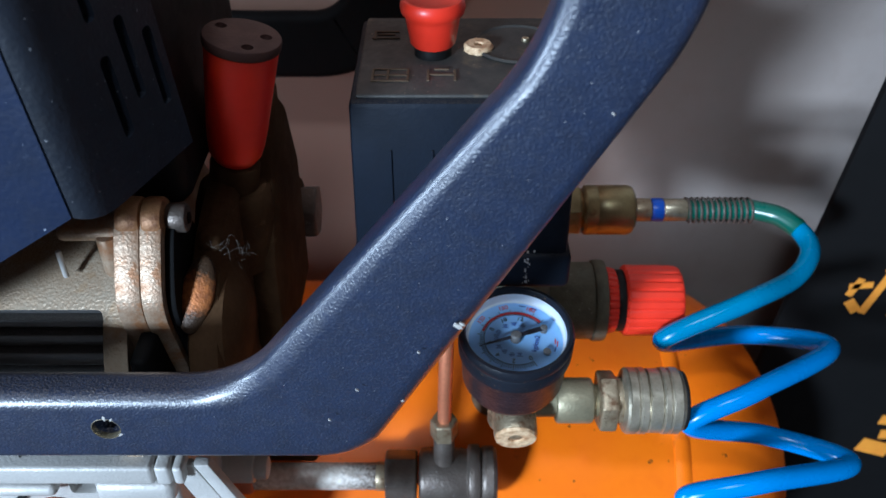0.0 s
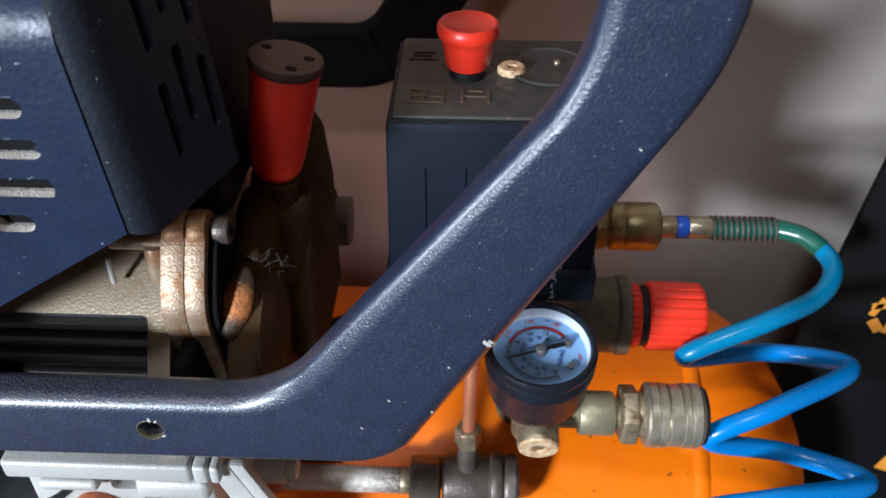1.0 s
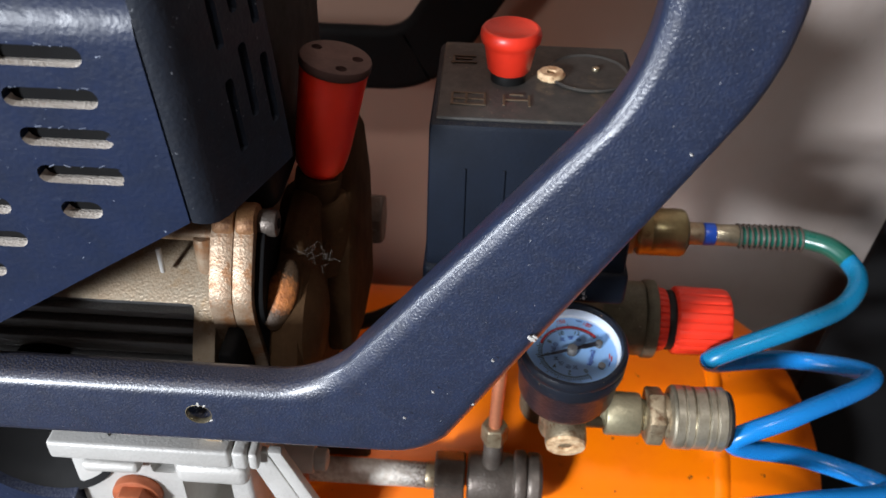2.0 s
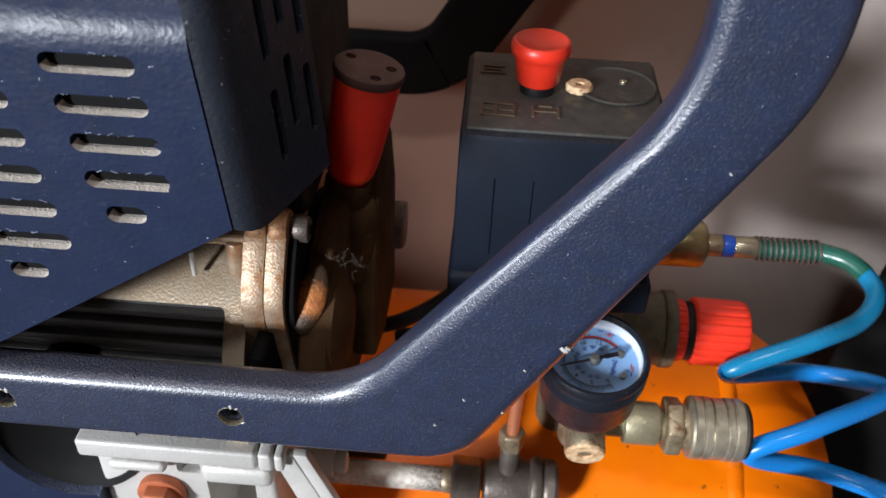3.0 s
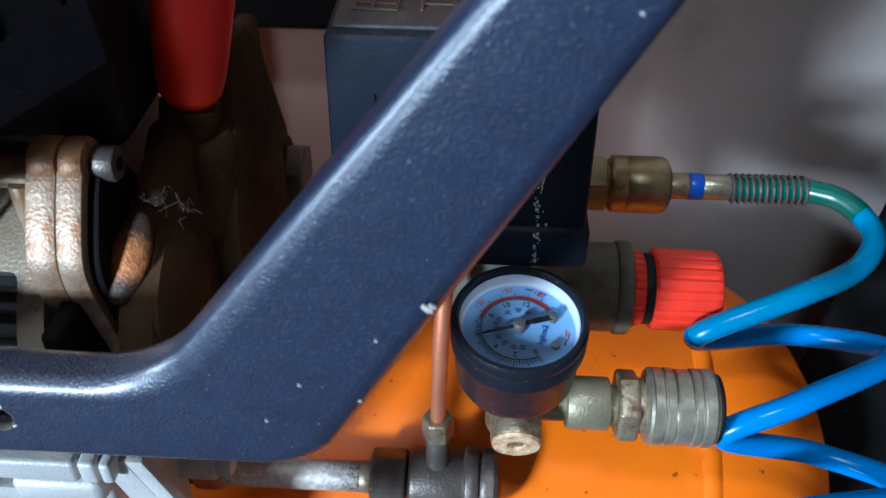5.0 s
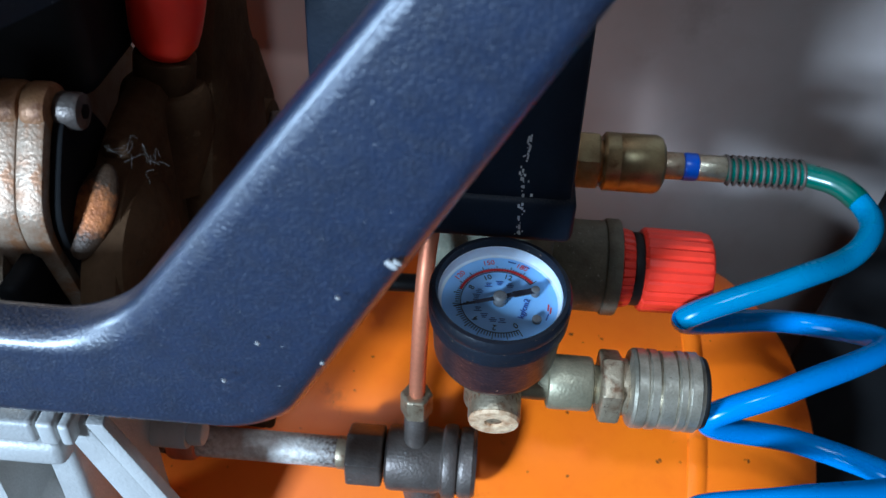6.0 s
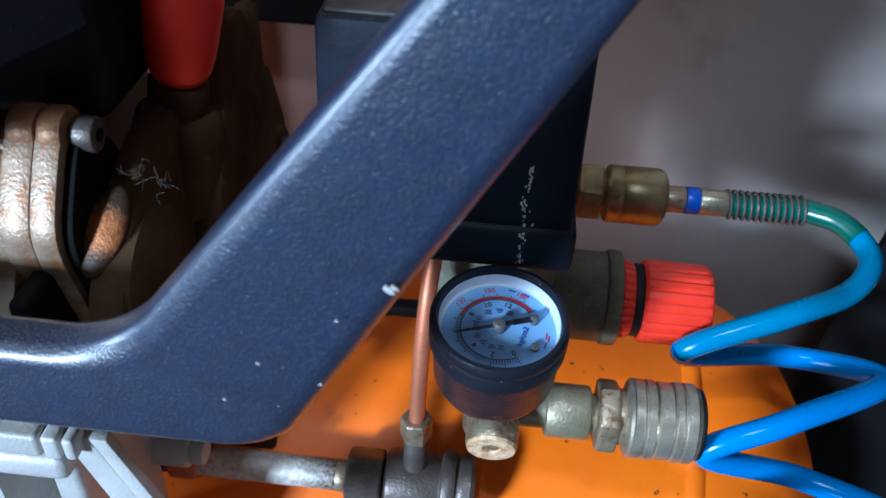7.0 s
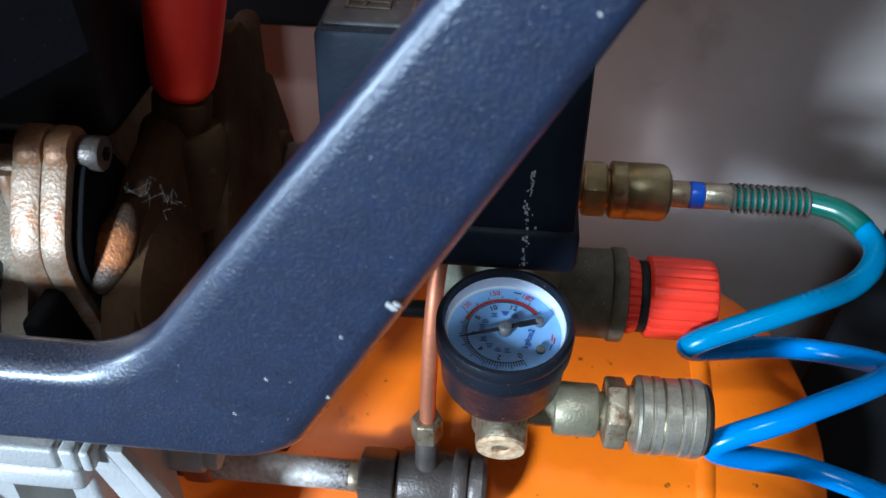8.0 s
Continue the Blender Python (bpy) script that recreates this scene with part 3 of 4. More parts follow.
lug_plate(-0.098, -0.0904)
lug_plate(-0.0903, -0.0838)
part("flange_bolt", drum(0.0046, -0.0838, -0.0775, at(0, BY, BZ, "x"), 0.0010, 28), "bronze", motor, "grey round bolt head")
# raised black hexagon painted for the shade of a socket
part("bolt_socket", drum(0.0020, -0.0776, -0.0771, at(0, BY, BZ, "x"), 0.0002, 6), "case", motor)
part("casting_lug", join(rbox(-0.118, -0.0975, 0.2075, 0.218, 0.4600, 0.4645, 0.002), drum(0.0034, 0.448, 0.4625, at(-0.1025, 0.2085, 0), 0.001, 16)), "rust_alu", motor, "rust-dusted cast lug")
part("rubber_boot", rbox(-0.0940, -0.0885, 0.180, 0.212, 0.395, 0.4365, 0.0022, 4), "case", motor, "black rubber boot at the foot of the flange")
part("gasket_ring", flange(-0.0838, -0.0808, 0.0006, 0.93), "case", motor, "black rubber ring")
crank = part("crankcase", join(cut(drum(0.0650, -0.0808, -0.0690, E, 0.005, 72), rbox(-0.09, -0.03, 0.1, 0.40, 0.30, 0.402, 0)), rbox(-0.0790, -0.0700, 0.214, 0.330, 0.36, 0.456, 0.004)), "brown", comp, "oily dark brown crankcase casting")
part("crankcase_neck", lathe([(0.0150, -0.0420), (0.0135, -0.0200), (0.0120, -0.0130), (0.0105, -0.0115), (0.0, -0.0115)], Matrix.Translation((-0.0706, 0.249, 0.4660)) @ Matrix.Rotation(radians(8), 4, "Y"), 28), "brown", crank)
part("cover_plate", prism([(0.236, 0.385), (0.262, 0.375), (0.300, 0.375), (0.304, 0.432), (0.292, 0.462), (0.278, 0.4745), (0.268, 0.4750), (0.258, 0.462), (0.240, 0.425)], -0.0702, -0.0600, "x", 0.0022), "brown", crank)
part("rear_plate", prism([(0.290, 0.36), (0.345, 0.34), (0.356, 0.392), (0.340, 0.424), (0.326, 0.4330), (0.312, 0.432), (0.292, 0.40)], -0.0785, -0.0712, "x", 0.0022), "brown", crank)
part("cover_bulge", lathe([(0.021, -0.074), (0.020, -0.069), (0.013, -0.0655), (0.0, -0.0648)], at(0, 0.212, 0.424, "x"), 32), "brown", crank)
wp = lathe([(math.sin(radians(15 * i)), -math.cos(radians(15 * i))) for i in range(13)], Matrix.Translation((-0.0768, 0.2022, 0.4440)) @ Matrix.Rotation(radians(-43), 4, "X") @ Matrix.Rotation(radians(12), 4, "Y") @ Matrix.Diagonal((0.0054, 0.0022, 0.0125, 1)), 24)
part("worn_patch", wp, "patch", crank, "bare coppery worn spot")
part("plate_bolt", drum(0.0160, -0.0715, -0.0660, at(0, 0.327, 0.387, "x"), 0.0015, 32), "brown", crank, "dark round washer")
part("bolt_head", hexnut(0.0130, -0.0661, -0.0580, at(0, 0.327, 0.387, "x")), "bronze", crank, "dull grey hexagon bolt head")

part("fan_housing", rbox(-0.44, -0.0795, 0.222, 0.315, 0.462, 0.60, 0.006), "black", comp, "black plastic fan housing behind the shroud")

random.seed(11)
strands = []
for i in range(16):
    cx, cy, cz = (-0.0665, 0.205, 0.461) if i < 8 else (-0.0615, 0.206, 0.457)
    d = Vector((random.gauss(0, 1), random.gauss(0, 0.5), random.gauss(0, 0.8))).normalized() * random.uniform(0.002, 0.0060)
    p0 = Vector((cx + random.gauss(0, 0.001), cy, cz + random.gauss(0, 0.001)))
    bend = Vector((random.gauss(0, 0.0015), random.gauss(0, 0.001), random.gauss(0, 0.0015)))
    strands.append(sweep(spline([p0, p0 + d * 0.5 + bend, p0 + d], 4), circle_profile(0.000022, 4), up=(0.3, 0.2, 0.93)))
web = part("cobweb", join(*strands), "web", crank, "grey tuft of cobweb")
web["kind"] = "stuff"

# red breather
bm4 = Matrix.Translation((-0.0704, 0.249, 0.4655)) @ Matrix.Rotation(radians(11), 4, "Y")
br = part("breather", lathe([(0.0, -0.0030), (0.0040, -0.0025), (0.0070, -0.0008), (0.0088, 0.0022), (0.0096, 0.0065), (0.0101, 0.0120), (0.0116, 0.0395), (0.0119, 0.041)], bm4, 40), "dark_red_plastic", comp, "translucent red plastic breather cup")
bt = drum(0.0123, 0.041, 0.0446, bm4, 0.0008, 40)
bt = cut(bt, join(*[drum(0.0019, 0.0425, 0.046, bm4 @ Matrix.Translation((x, y, 0)), 0.0001, 14) for x, y in ((-0.0072, 0.0040), (0.0072, 0.0012), (0.0030, -0.0078))]))
part("breather_cap", bt, "cap", br, "dusty brown disc cap with three holes")
part("breather_neck", drum(0.0085, -0.014, -0.0015, bm4, 0.001), "brown", br)

# pale casting under the handle
head = part("cylinder_head", cut(rbox(-0.158, -0.0905, 0.181, 0.226, 0.236, 0.386, 0.0025), join(rbox(-0.117, -0.0985, 0.17, 0.21, 0.33, 0.3725, 0.0015), rbox(-0.1275, -0.1185, 0.17, 0.195, 0.372, 0.3795, 0.0015))), "alu_white", comp, "pale cast aluminium cylinder head")
part("head_rim", rbox(-0.160, -0.0945, 0.1745, 0.215, 0.3850, 0.3935, 0.0015), "alu_white", head)
part("rim_block", rbox(-0.0938, -0.0888, 0.1745, 0.215, 0.3850, 0.3935, 0.0012), "alu_white", head)
part("rim_block", rbox(-0.0880, -0.0846, 0.1745, 0.215, 0.3852, 0.3932, 0.0012), "alu_white", head)
part("head_ridge", rbox(-0.151, -0.1295, 0.1755, 0.184, 0.3765, 0.3815, 0.0022), "alu_white", head)
part("head_ridge", rbox(-0.1165, -0.090, 0.1755, 0.184, 0.3730, 0.3830, 0.0030), "alu_white", head)
part("head_strap", prism([(-0.0910, 0.3895), (-0.0828, 0.3895), (-0.0552, 0.318), (-0.0665, 0.318)], 0.1790, 0.1825, "y", 0.0008), "alu_white", head)
part("head_strap", prism([(-0.0820, 0.3915), (-0.0768, 0.3915), (-0.0484, 0.318), (-0.0544, 0.318)], 0.1775, 0.1815, "y", 0.0008), "alu_white", head)
part("head_bolt", join(hexnut(0.0078, 0.1715, 0.178, at(-0.1345, 0, 0.361, "y")), drum(0.0092, 0.177, 0.1812, at(-0.1345, 0, 0.361, "y"))), "rust_red", head, "rust-red hexagon bolt")
part("pale_stub", join(drum(0.0065, -0.098, -0.0780, at(0, 0.226, 0.328, "x"), 0.001), drum(0.0050, -0.0785, -0.0725, at(0, 0.226, 0.328, "x"), 0.0012)), "alu_white", comp, "pale aluminium pipe stub")
part("copper_union", drum(0.0080, -0.0985, -0.0865, at(0, 0.248, 0.2930, "x"), 0.0022), "copper", comp, "rusty copper pipe union")
IC = at(-0.166, 0.176, 0.388, "y")
cup = part("intake_cup", cut(lathe([(0.0275, 0.004), (0.0285, 0.0), (0.050, -0.001), (0.088, 0.006), (0.092, 0.02), (0.092, 0.06), (0.03, 0.06), (0.026, 0.03)], IC, 64, True), join(rbox(-0.4, 0.0, 0.1, 0.3, 0.402, 0.6, 0), rbox(-0.1575, 0.0, 0.1, 0.3, 0.2, 0.401, 0))), "shroud", comp, "navy blue intake housing with a black mouth")
# lining painted black so that the mouth reads as a shaded hole
part("cup_mouth", lathe([(0.0283, 0.003), (0.0275, 0.005), (0.026, 0.03), (0.0, 0.03)], IC, 56, True), "case", cup)

# pressure switch
sw = part("pressure_switch", prism([(-0.0315, 0.424), (0.0455, 0.424), (0.0445, 0.4875), (-0.0305, 0.4875)], 0.2455, 0.313, "y", 0.0022), "switch", comp, "black plastic pressure switch housing with dusty lid")
part("base_skirt", rbox(-0.0325, 0.0470, 0.2435, 0.315, 0.4105, 0.4265, 0.0028), "switch", sw)
random.seed(4)
flakes = []
for i in range(60):
    x, z = 0.0305 + random.gauss(0, 0.0008), random.uniform(0.413, 0.448)
    r = random.uniform(0.00012, 0.00035)
    yf = 0.2434 if z < 0.4262 else 0.2454
    flakes.append(rbox(x - r, x + r, yf, yf + 0.0003, z - r * random.uniform(0.8, 3), z + r, 0))
scuff = part("scuff_mark", join(*flakes), "alu_white", sw, "pale upright scuff")
scuff["kind"] = "stuff"
part("lid_panel", rbox(-0.0285, 0.0425, 0.2485, 0.3105, 0.4872, 0.4888, 0.0008), "lid", sw, "dusty grey lid with moulded symbols")
for x in (-0.0175, -0.0035):
    part("moulded_rib", rbox(x - 0.0004, x + 0.0004, 0.24485, 0.2460, 0.436, 0.470, 0.0002), "switch", sw)
part("lid_dial", lathe([(0.0150, 0.4886), (0.0158, 0.4894), (0.0150, 0.4900), (0.0142, 0.4894), (0.0, 0.4892)], at(0.0265, 0.2860, 0), 40), "lid", sw)
part("lid_screw", lathe([(0.0052, 0.4886), (0.0054, 0.4902), (0.0045, 0.4912), (0.0018, 0.4910), (0.0015, 0.4898), (0.0, 0.4898)], at(0.0125, 0.2825, 0), 11), "tan", sw, "rusty brass screw")
part("lid_stud", drum(0.0014, 0.4888, 0.4906, at(0.0295, 0.2885, 0), 0.0004, 14), "nickel", sw)


def bar(x, y, w, d, z):
    return rbox(x - w / 2, x + w / 2, y - d / 2, y + d / 2, z, z + 0.0005, 0.0001, 1)


part("moulded_symbol", join(*[bar(-0.0205, y, w, 0.0009, 0.4888) for y, w in ((0.297, 0.009), (0.2945, 0.0065), (0.2915, 0.010))], bar(-0.0245, 0.294, 0.0009, 0.007, 0.4888)), "symbol", sw)
part("moulded_symbol", join(*[bar(-0.0175, y, w, 0.0009, 0.4888) for y, w in ((0.262, 0.012), (0.258, 0.012), (0.2665, 0.012))], *[bar(x, 0.262, 0.0009, 0.009, 0.4888) for x in (-0.0235, -0.0185, -0.0118)]), "symbol", sw)
part("moulded_symbol", join(*[bar(-0.0005, y, w, 0.0009, 0.4888) for y, w in ((0.2625, 0.009), (0.2665, 0.005))], *[bar(x, 0.262, 0.0009, 0.008, 0.4888) for x in (-0.005, 0.004)]), "symbol", sw)
for o in sw.children:
    if o.name.startswith("moulded_symbol"):
        o["kind"] = "stuff"
part("button_stem", drum(0.0065, 0.4872, 0.4940, at(-0.0035, 0.2795, 0), 0.0008, 32), "black", sw, "black collar under the knob")
part("switch_knob", lathe([(0.0, 0.4925), (0.0072, 0.4925), (0.0079, 0.4934), (0.0094, 0.5020), (0.0098, 0.5032), (0.0109, 0.5044), (0.0112, 0.5062), (0.0109, 0.5080), (0.0102, 0.5090), (0.0094, 0.5091), (0.0085, 0.5086), (0.0, 0.5076)], at(-0.0035, 0.2795, 0), 48), "red", sw, "bright red plastic pull knob")

# regulator and manifold
RK = at(0, 0.288, 0.366, "x")
reg = part("regulator", drum(0.0172, 0.045, 0.066, RK, 0.001), "zinc", comp, "grey zinc pressure regulator body")
part("regulator_flange", drum(0.0182, 0.0655, 0.0712, RK, 0.001), "zinc", reg)
part("manifold_block", rbox(0.002, 0.0455, 0.272, 0.301, 0.356, 0.392, 0.004), "zinc", reg, "rough zinc manifold block")
part("manifold_pipe", drum(0.010, 0.296, 0.412, at(0.024, 0.290, 0), 0.001), "zinc", reg)


def knurled(r, x0, x1, m, teeth=28, depth=0.0007):
    bm = bmesh.new()
    rings = []
    seg = teeth * 4
    for h, s in ((x0, 0.93), (x0 + 0.0012, 1.0), (x1 - 0.003, 0.985), (x1 - 0.0008, 0.95), (x1, 0.88)):
        ring = []
        for i in range(seg):
            rr = r * s - (depth if i % 4 == 0 and 0.92 < s else 0)
            a = 2 * math.pi * i / seg
            ring.append(bm.verts.new(m @ Vector((rr * math.cos(a), rr * math.sin(a), h))))
        rings.append(ring)
    for a, b in zip(rings, rings[1:]):
        for i in range(seg):
            j = (i + 1) % seg
            bm.faces.new((a[i], a[j], b[j], b[i]))
    bm.faces.new(rings[0][::-1])
    bm.faces.new(rings[-1])
    return bm


part("knob_collar", knurled(0.0150, 0.0708, 0.0765, RK), "red", reg, "ribbed red collar")
part("knob_groove", drum(0.0138, 0.076, 0.0800, RK), "black", reg)
part("regulator_knob", knurled(0.0158, 0.0795, 0.1045, RK, 22), "red", reg, "ribbed red plastic adjusting knob")

# gauge, tipped a little to the front
GM = Matrix.Translation((0.0262, 0.2230, 0.4085)) @ Matrix.Rotation(radians(8), 4, "X")
gauge = part("pressure_gauge", lathe([(0.0, -0.030), (0.014, -0.030), (0.0175, -0.0275), (0.0190, -0.024), (0.0196, -0.0095), (0.0199, -0.0088), (0.0207, -0.0082), (0.0208, -0.0030), (0.0205, -0.0024), (0.0208, -0.0018), (0.0207, 0.0005), (0.0200, 0.0018), (0.0188, 0.0020), (0.0182, 0.0008), (0.0181, -0.0052), (0.0, -0.0052)], GM, 72), "gauge", comp, "black round pressure gauge with rust-speckled rim")
part("dial_face", lathe([(0.0, -0.0054), (0.0180, -0.0054), (0.0180, -0.0046), (0.0, -0.0046)], GM, 72), "dial", gauge, "pale blue printed dial")


def on_dial(bm, z=-0.00455):
    bmesh.ops.transform(bm, matrix=GM @ Matrix.Translation((0, 0, z)), verts=bm.verts)
    return bm


def arc_band(r0, r1, a0, a1, n=28, h=0.00012):
    bm = bmesh.new()
    v = []
    for i in range(n + 1):
        a = radians(a0 + (a1 - a0) * i / n)
        v.append([bm.verts.new((r * math.cos(a), r * math.sin(a), z)) for r, z in ((r0, 0), (r1, 0), (r1, h), (r0, h))])
    for p, q in zip(v, v[1:]):
        for i in range(4):
            j = (i + 1) % 4
            bm.faces.new((p[i], p[j], q[j], q[i]))
    bm.faces.new(v[0])
    bm.faces.new(v[-1][::-1])
    return bm


def tick(r0, r1, a, w, h=0.00012):
    return rbox(r0, r1, -w / 2, w / 2, 0, h, 0, 1, Matrix.Rotation(radians(a), 4, "Z"))


# scale: 0 low right of the foot, clockwise to 12 at upper right
def ang(v):
    return -60.0 - v * 18.6


part("dial_edge", lathe([(0.0170, -0.0044), (0.0177, -0.0042), (0.0179, -0.0036), (0.0179, -0.0004), (0.01805, -0.0004), (0.01805, -0.0045), (0.0170, -0.0045)], GM, 72, True), "dial_rim", gauge, "white outer edge of the dial")
part("red_band", on_dial(arc_band(0.0118, 0.0126, ang(14.0), ang(7.4))), "dial_red", gauge)
part("scale_ring", on_dial(join(arc_band(0.0113, 0.0115, ang(14.0), ang(0.0), 48), *[tick(0.0113, 0.0130 if i % 5 else 0.0138, ang(i * 0.2), 0.00022) for i in range(0, 71)])), "dial_black", gauge)


def writing(text, size, m, mat, parent, name):
    cu = bpy.data.curves.new("t", "FONT")
    cu.body, cu.size, cu.align_x, cu.align_y, cu.extrude = text, size, "CENTER", "CENTER", 0.00006
    ob = new("t", cu)
    bpy.context.view_layer.update()
    me = bpy.data.meshes.new_from_object(ob.evaluated_get(bpy.context.evaluated_depsgraph_get()))
    bpy.data.objects.remove(ob)
    bpy.data.curves.remove(cu)
    bm = bmesh.new()
    bm.from_mesh(me)
    bpy.data.meshes.remove(me)
    bmesh.ops.transform(bm, matrix=m, verts=bm.verts)
    return part(name, bm, mat, parent)


def dial_text(text, r, a, size, mat):
    m = GM @ Matrix.Translation((0, 0, -0.0045)) @ Matrix.Rotation(radians(a), 4, "Z") @ Matrix.Translation((r, 0, 0)) @ Matrix.Rotation(radians(-90), 4, "Z")
    return writing(text, size, m, mat, gauge, "dial_numeral")


for v in (0, 2, 4, 6, 8, 10, 12):
    dial_text(str(v), 0.0096, ang(v), 0.0026, "dial_black")
for s, v in (("120", 8.4), ("150", 10.5), ("180", 12.6)):
    dial_text(s, 0.0151, ang(v), 0.0025, "dial_red")
writing("kg/cm2", 0.0026, GM @ Matrix.Translation((0.0072, -0.0020, -0.0045)) @ Matrix.Rotation(radians(75), 4, "Z"), "dial_blue", gauge, "dial_unit")
for k, a_ in enumerate((184, 168, 150, 120, 92, 66, -152, -128, -104, -82)):
    for k2 in (-1, 0, 1):
        w_ = 0.0012 + 0.0005 * ((k * 7 + k2) % 3)
        bar_ = rbox(-w_ / 2, w_ / 2, -0.00011, 0.00011, 0, 0.0001, 0, 1, Matrix.Translation((0.0070 * math.cos(radians(a_)), 0.0070 * math.sin(radians(a_)) + 0.00062 * k2, 0)))
        part("dial_print", on_dial(bar_), "dial_blue", gauge)
for a_, r_, mat_ in ((-4, 0.0142, "dial_red"), (-8, 0.0150, "dial_red"), (-18, 0.0146, "dial_blue"), (78, 0.0158, "dial_blue"), (62, 0.0160, "dial_blue")):
    part("dial_print", on_dial(rbox(-0.0002, 0.0002, -0.0012, 0.0012, 0, 0.0001, 0, 1, Matrix.Rotation(radians(a_), 4, "Z") @ Matrix.Translation((r_, 0, 0)))), mat_, gauge)
NA = 199.0
needle = join(prism([(-0.0075, 0.0), (-0.0072, 0.0007), (0.0, 0.0008), (0.0140, 0.0001), (0.0140, -0.0001), (0.0, -0.0008), (-0.0072, -0.0007)], 0.0, 0.0003, "z", 0), rbox(-0.0105, -0.0040, -0.0011, 0.0011, 0, 0.0003, 0.0001, 1))
bmesh.ops.transform(needle, matrix=GM @ Matrix.Translation((0, 0, -0.0026)) @ Matrix.Rotation(radians(NA), 4, "Z"), verts=needle.verts)
part("needle", needle, "dial_black", gauge, "thin black pointer")
part("needle_hub", lathe([(0.0020, -0.0046), (0.0020, -0.0018), (0.0015, -0.0013), (0.0, -0.0012)], GM, 24), "grey_plastic", gauge, "small metal hub")
part("dial_pin", drum(0.0014, -0.0047, -0.0033, GM @ Matrix.Translation((0.0108, -0.0060, 0)), 0.0003, 16), "grey_plastic", gauge)
part("dial_pin", drum(0.0013, -0.0047, -0.0019, GM @ Matrix.Translation((0.0103, 0.0037, 0)), 0.0003, 16), "grey_plastic", gauge)

# outlet under the gauge with its quick coupler
CY, CZ = 0.2350, 0.3590
out = part("outlet_block", join(drum(0.0085, 0.354, 0.381, at(0.0262, 0.229, 0), 0.001), lathe([(0.0078, 0.0), (0.0084, 0.0012), (0.0084, 0.015), (0.006, 0.016)], Matrix.Translation((0.0278, 0.2145, 0.3612)) @ Matrix.Rotation(radians(15), 4, "X") @ AX["y"], 32), drum(0.0062, 0.02, 0.040, at(0, CY, CZ, "x"))), "rusty", comp, "rusty plated outlet elbow")
pm = Matrix.Translation((0.0278, 0.2145, 0.3612)) @ Matrix.Rotation(radians(15), 4, "X") @ AX["y"]
part("plug_screw", lathe([(0.0078, 0.0012), (0.0081, 0.0000), (0.0077, -0.0010), (0.0050, -0.0012), (0.0030, -0.0008), (0.0022, 0.0016), (0.0, 0.0016)], pm, 28), "tan", out, "brass plug with a worn recess")
part("plug_ring", lathe([(0.0076, 0.0008), (0.0083, 0.0014), (0.0084, 0.0060), (0.0080, 0.0066)], pm, 28), "rust_boss", out, "rust-stained ring of the plug")
C = at(0, CY, CZ, "x")
qprof = [(0.0098, 0.0712), (0.0126, 0.0722), (0.0133, 0.0732)]
for x0, x1, r in ((0.0734, 0.0768, 0.0133), (0.0776, 0.0806, 0.0133), (0.0814, 0.0862, 0.0129), (0.0868, 0.0893, 0.0133), (0.0901, 0.0938, 0.0133)):
    qprof += [(r - 0.0006, x0 - 0.0002), (r, x0 + 0.0003), (r, x1 - 0.0003), (r - 0.0006, x1 + 0.0002)]
qprof += [(0.0122, 0.0950), (0.0105, 0.0955), (0.0090, 0.0950), (0.0, 0.0950)]
qc = part("quick_coupler", lathe(qprof, C, 56), "coupler", comp, "ribbed nickel-plated quick coupler", 25)
part("coupler_end", drum(0.0119, 0.0945, 0.0968, C, 0.0008), "black", qc, "black rubber end ring")
part("coupler_pipe", join(drum(0.0092, 0.0450, 0.0600, C, 0.0014), drum(0.0066, 0.036, 0.0625, C, 0.001)), "verdigris", qc, "dull green-grey pipe socket")
part("coupler_nut", hexnut(0.0125, 0.0620, 0.0692, C), "rusty", qc, "rusty hexagon nut")
part("coupler_neck", drum(0.0095, 0.0685, 0.0722, C), "rusty", qc)

# rear quick coupler
RY, RZ = 0.333, 0.3835
R = at(0, RY, RZ, "x")
rc = part("quick_coupler", lathe([(0.0105, 0.0660), (0.0118, 0.0670), (0.0118, 0.0720), (0.0114, 0.0726), (0.0118, 0.0735), (0.0118, 0.0870), (0.0110, 0.0890), (0.0085, 0.0905), (0.006, 0.0905)], R, 48), "olive", comp, "tarnished brass-coloured quick coupler")
part("coupler_nut", hexnut(0.0125, 0.0550, 0.0645, R), "olive", rc)
part("coupler_neck", drum(0.0085, 0.0290, 0.0665, R), "brass", rc)

# check valve, pipe and capillary
VY, VZ = 0.248, 0.2930
V = at(0, VY, VZ, "x")
cv = part("check_valve", lathe([(0.0105, -0.0110), (0.0125, -0.0100), (0.0130, -0.0085), (0.0130, 0.0085), (0.0124, 0.0100), (0.0124, 0.0110), (0.0143, 0.0118), (0.0146, 0.0130), (0.0146, 0.0158), (0.0140, 0.0168), (0.0124, 0.0172), (0.0, 0.0172)], V, 48), "bronze", comp, "grey speckled bronze check valve body", 40)
part("valve_cap", lathe([(0.0124, 0.0170), (0.0136, 0.0184), (0.0138, 0.0196), (0.0138, 0.0228), (0.0126, 0.0245), (0.0, 0.0245)], V, 40), "bronze", cv)
part("valve_neck", drum(0.009, 0.262, 0.290, at(0.004, VY + 0.002, 0), 0.001), "bronze", cv)
# dark plate added to cover the tank where it lies in shade
part("pipe_shade_plate", rbox(-0.112, -0.060, 0.262, 0.272, 0.262, 0.330, 0.002), "brown", cv, "brown plate added behind the pipe for the tank's shade")
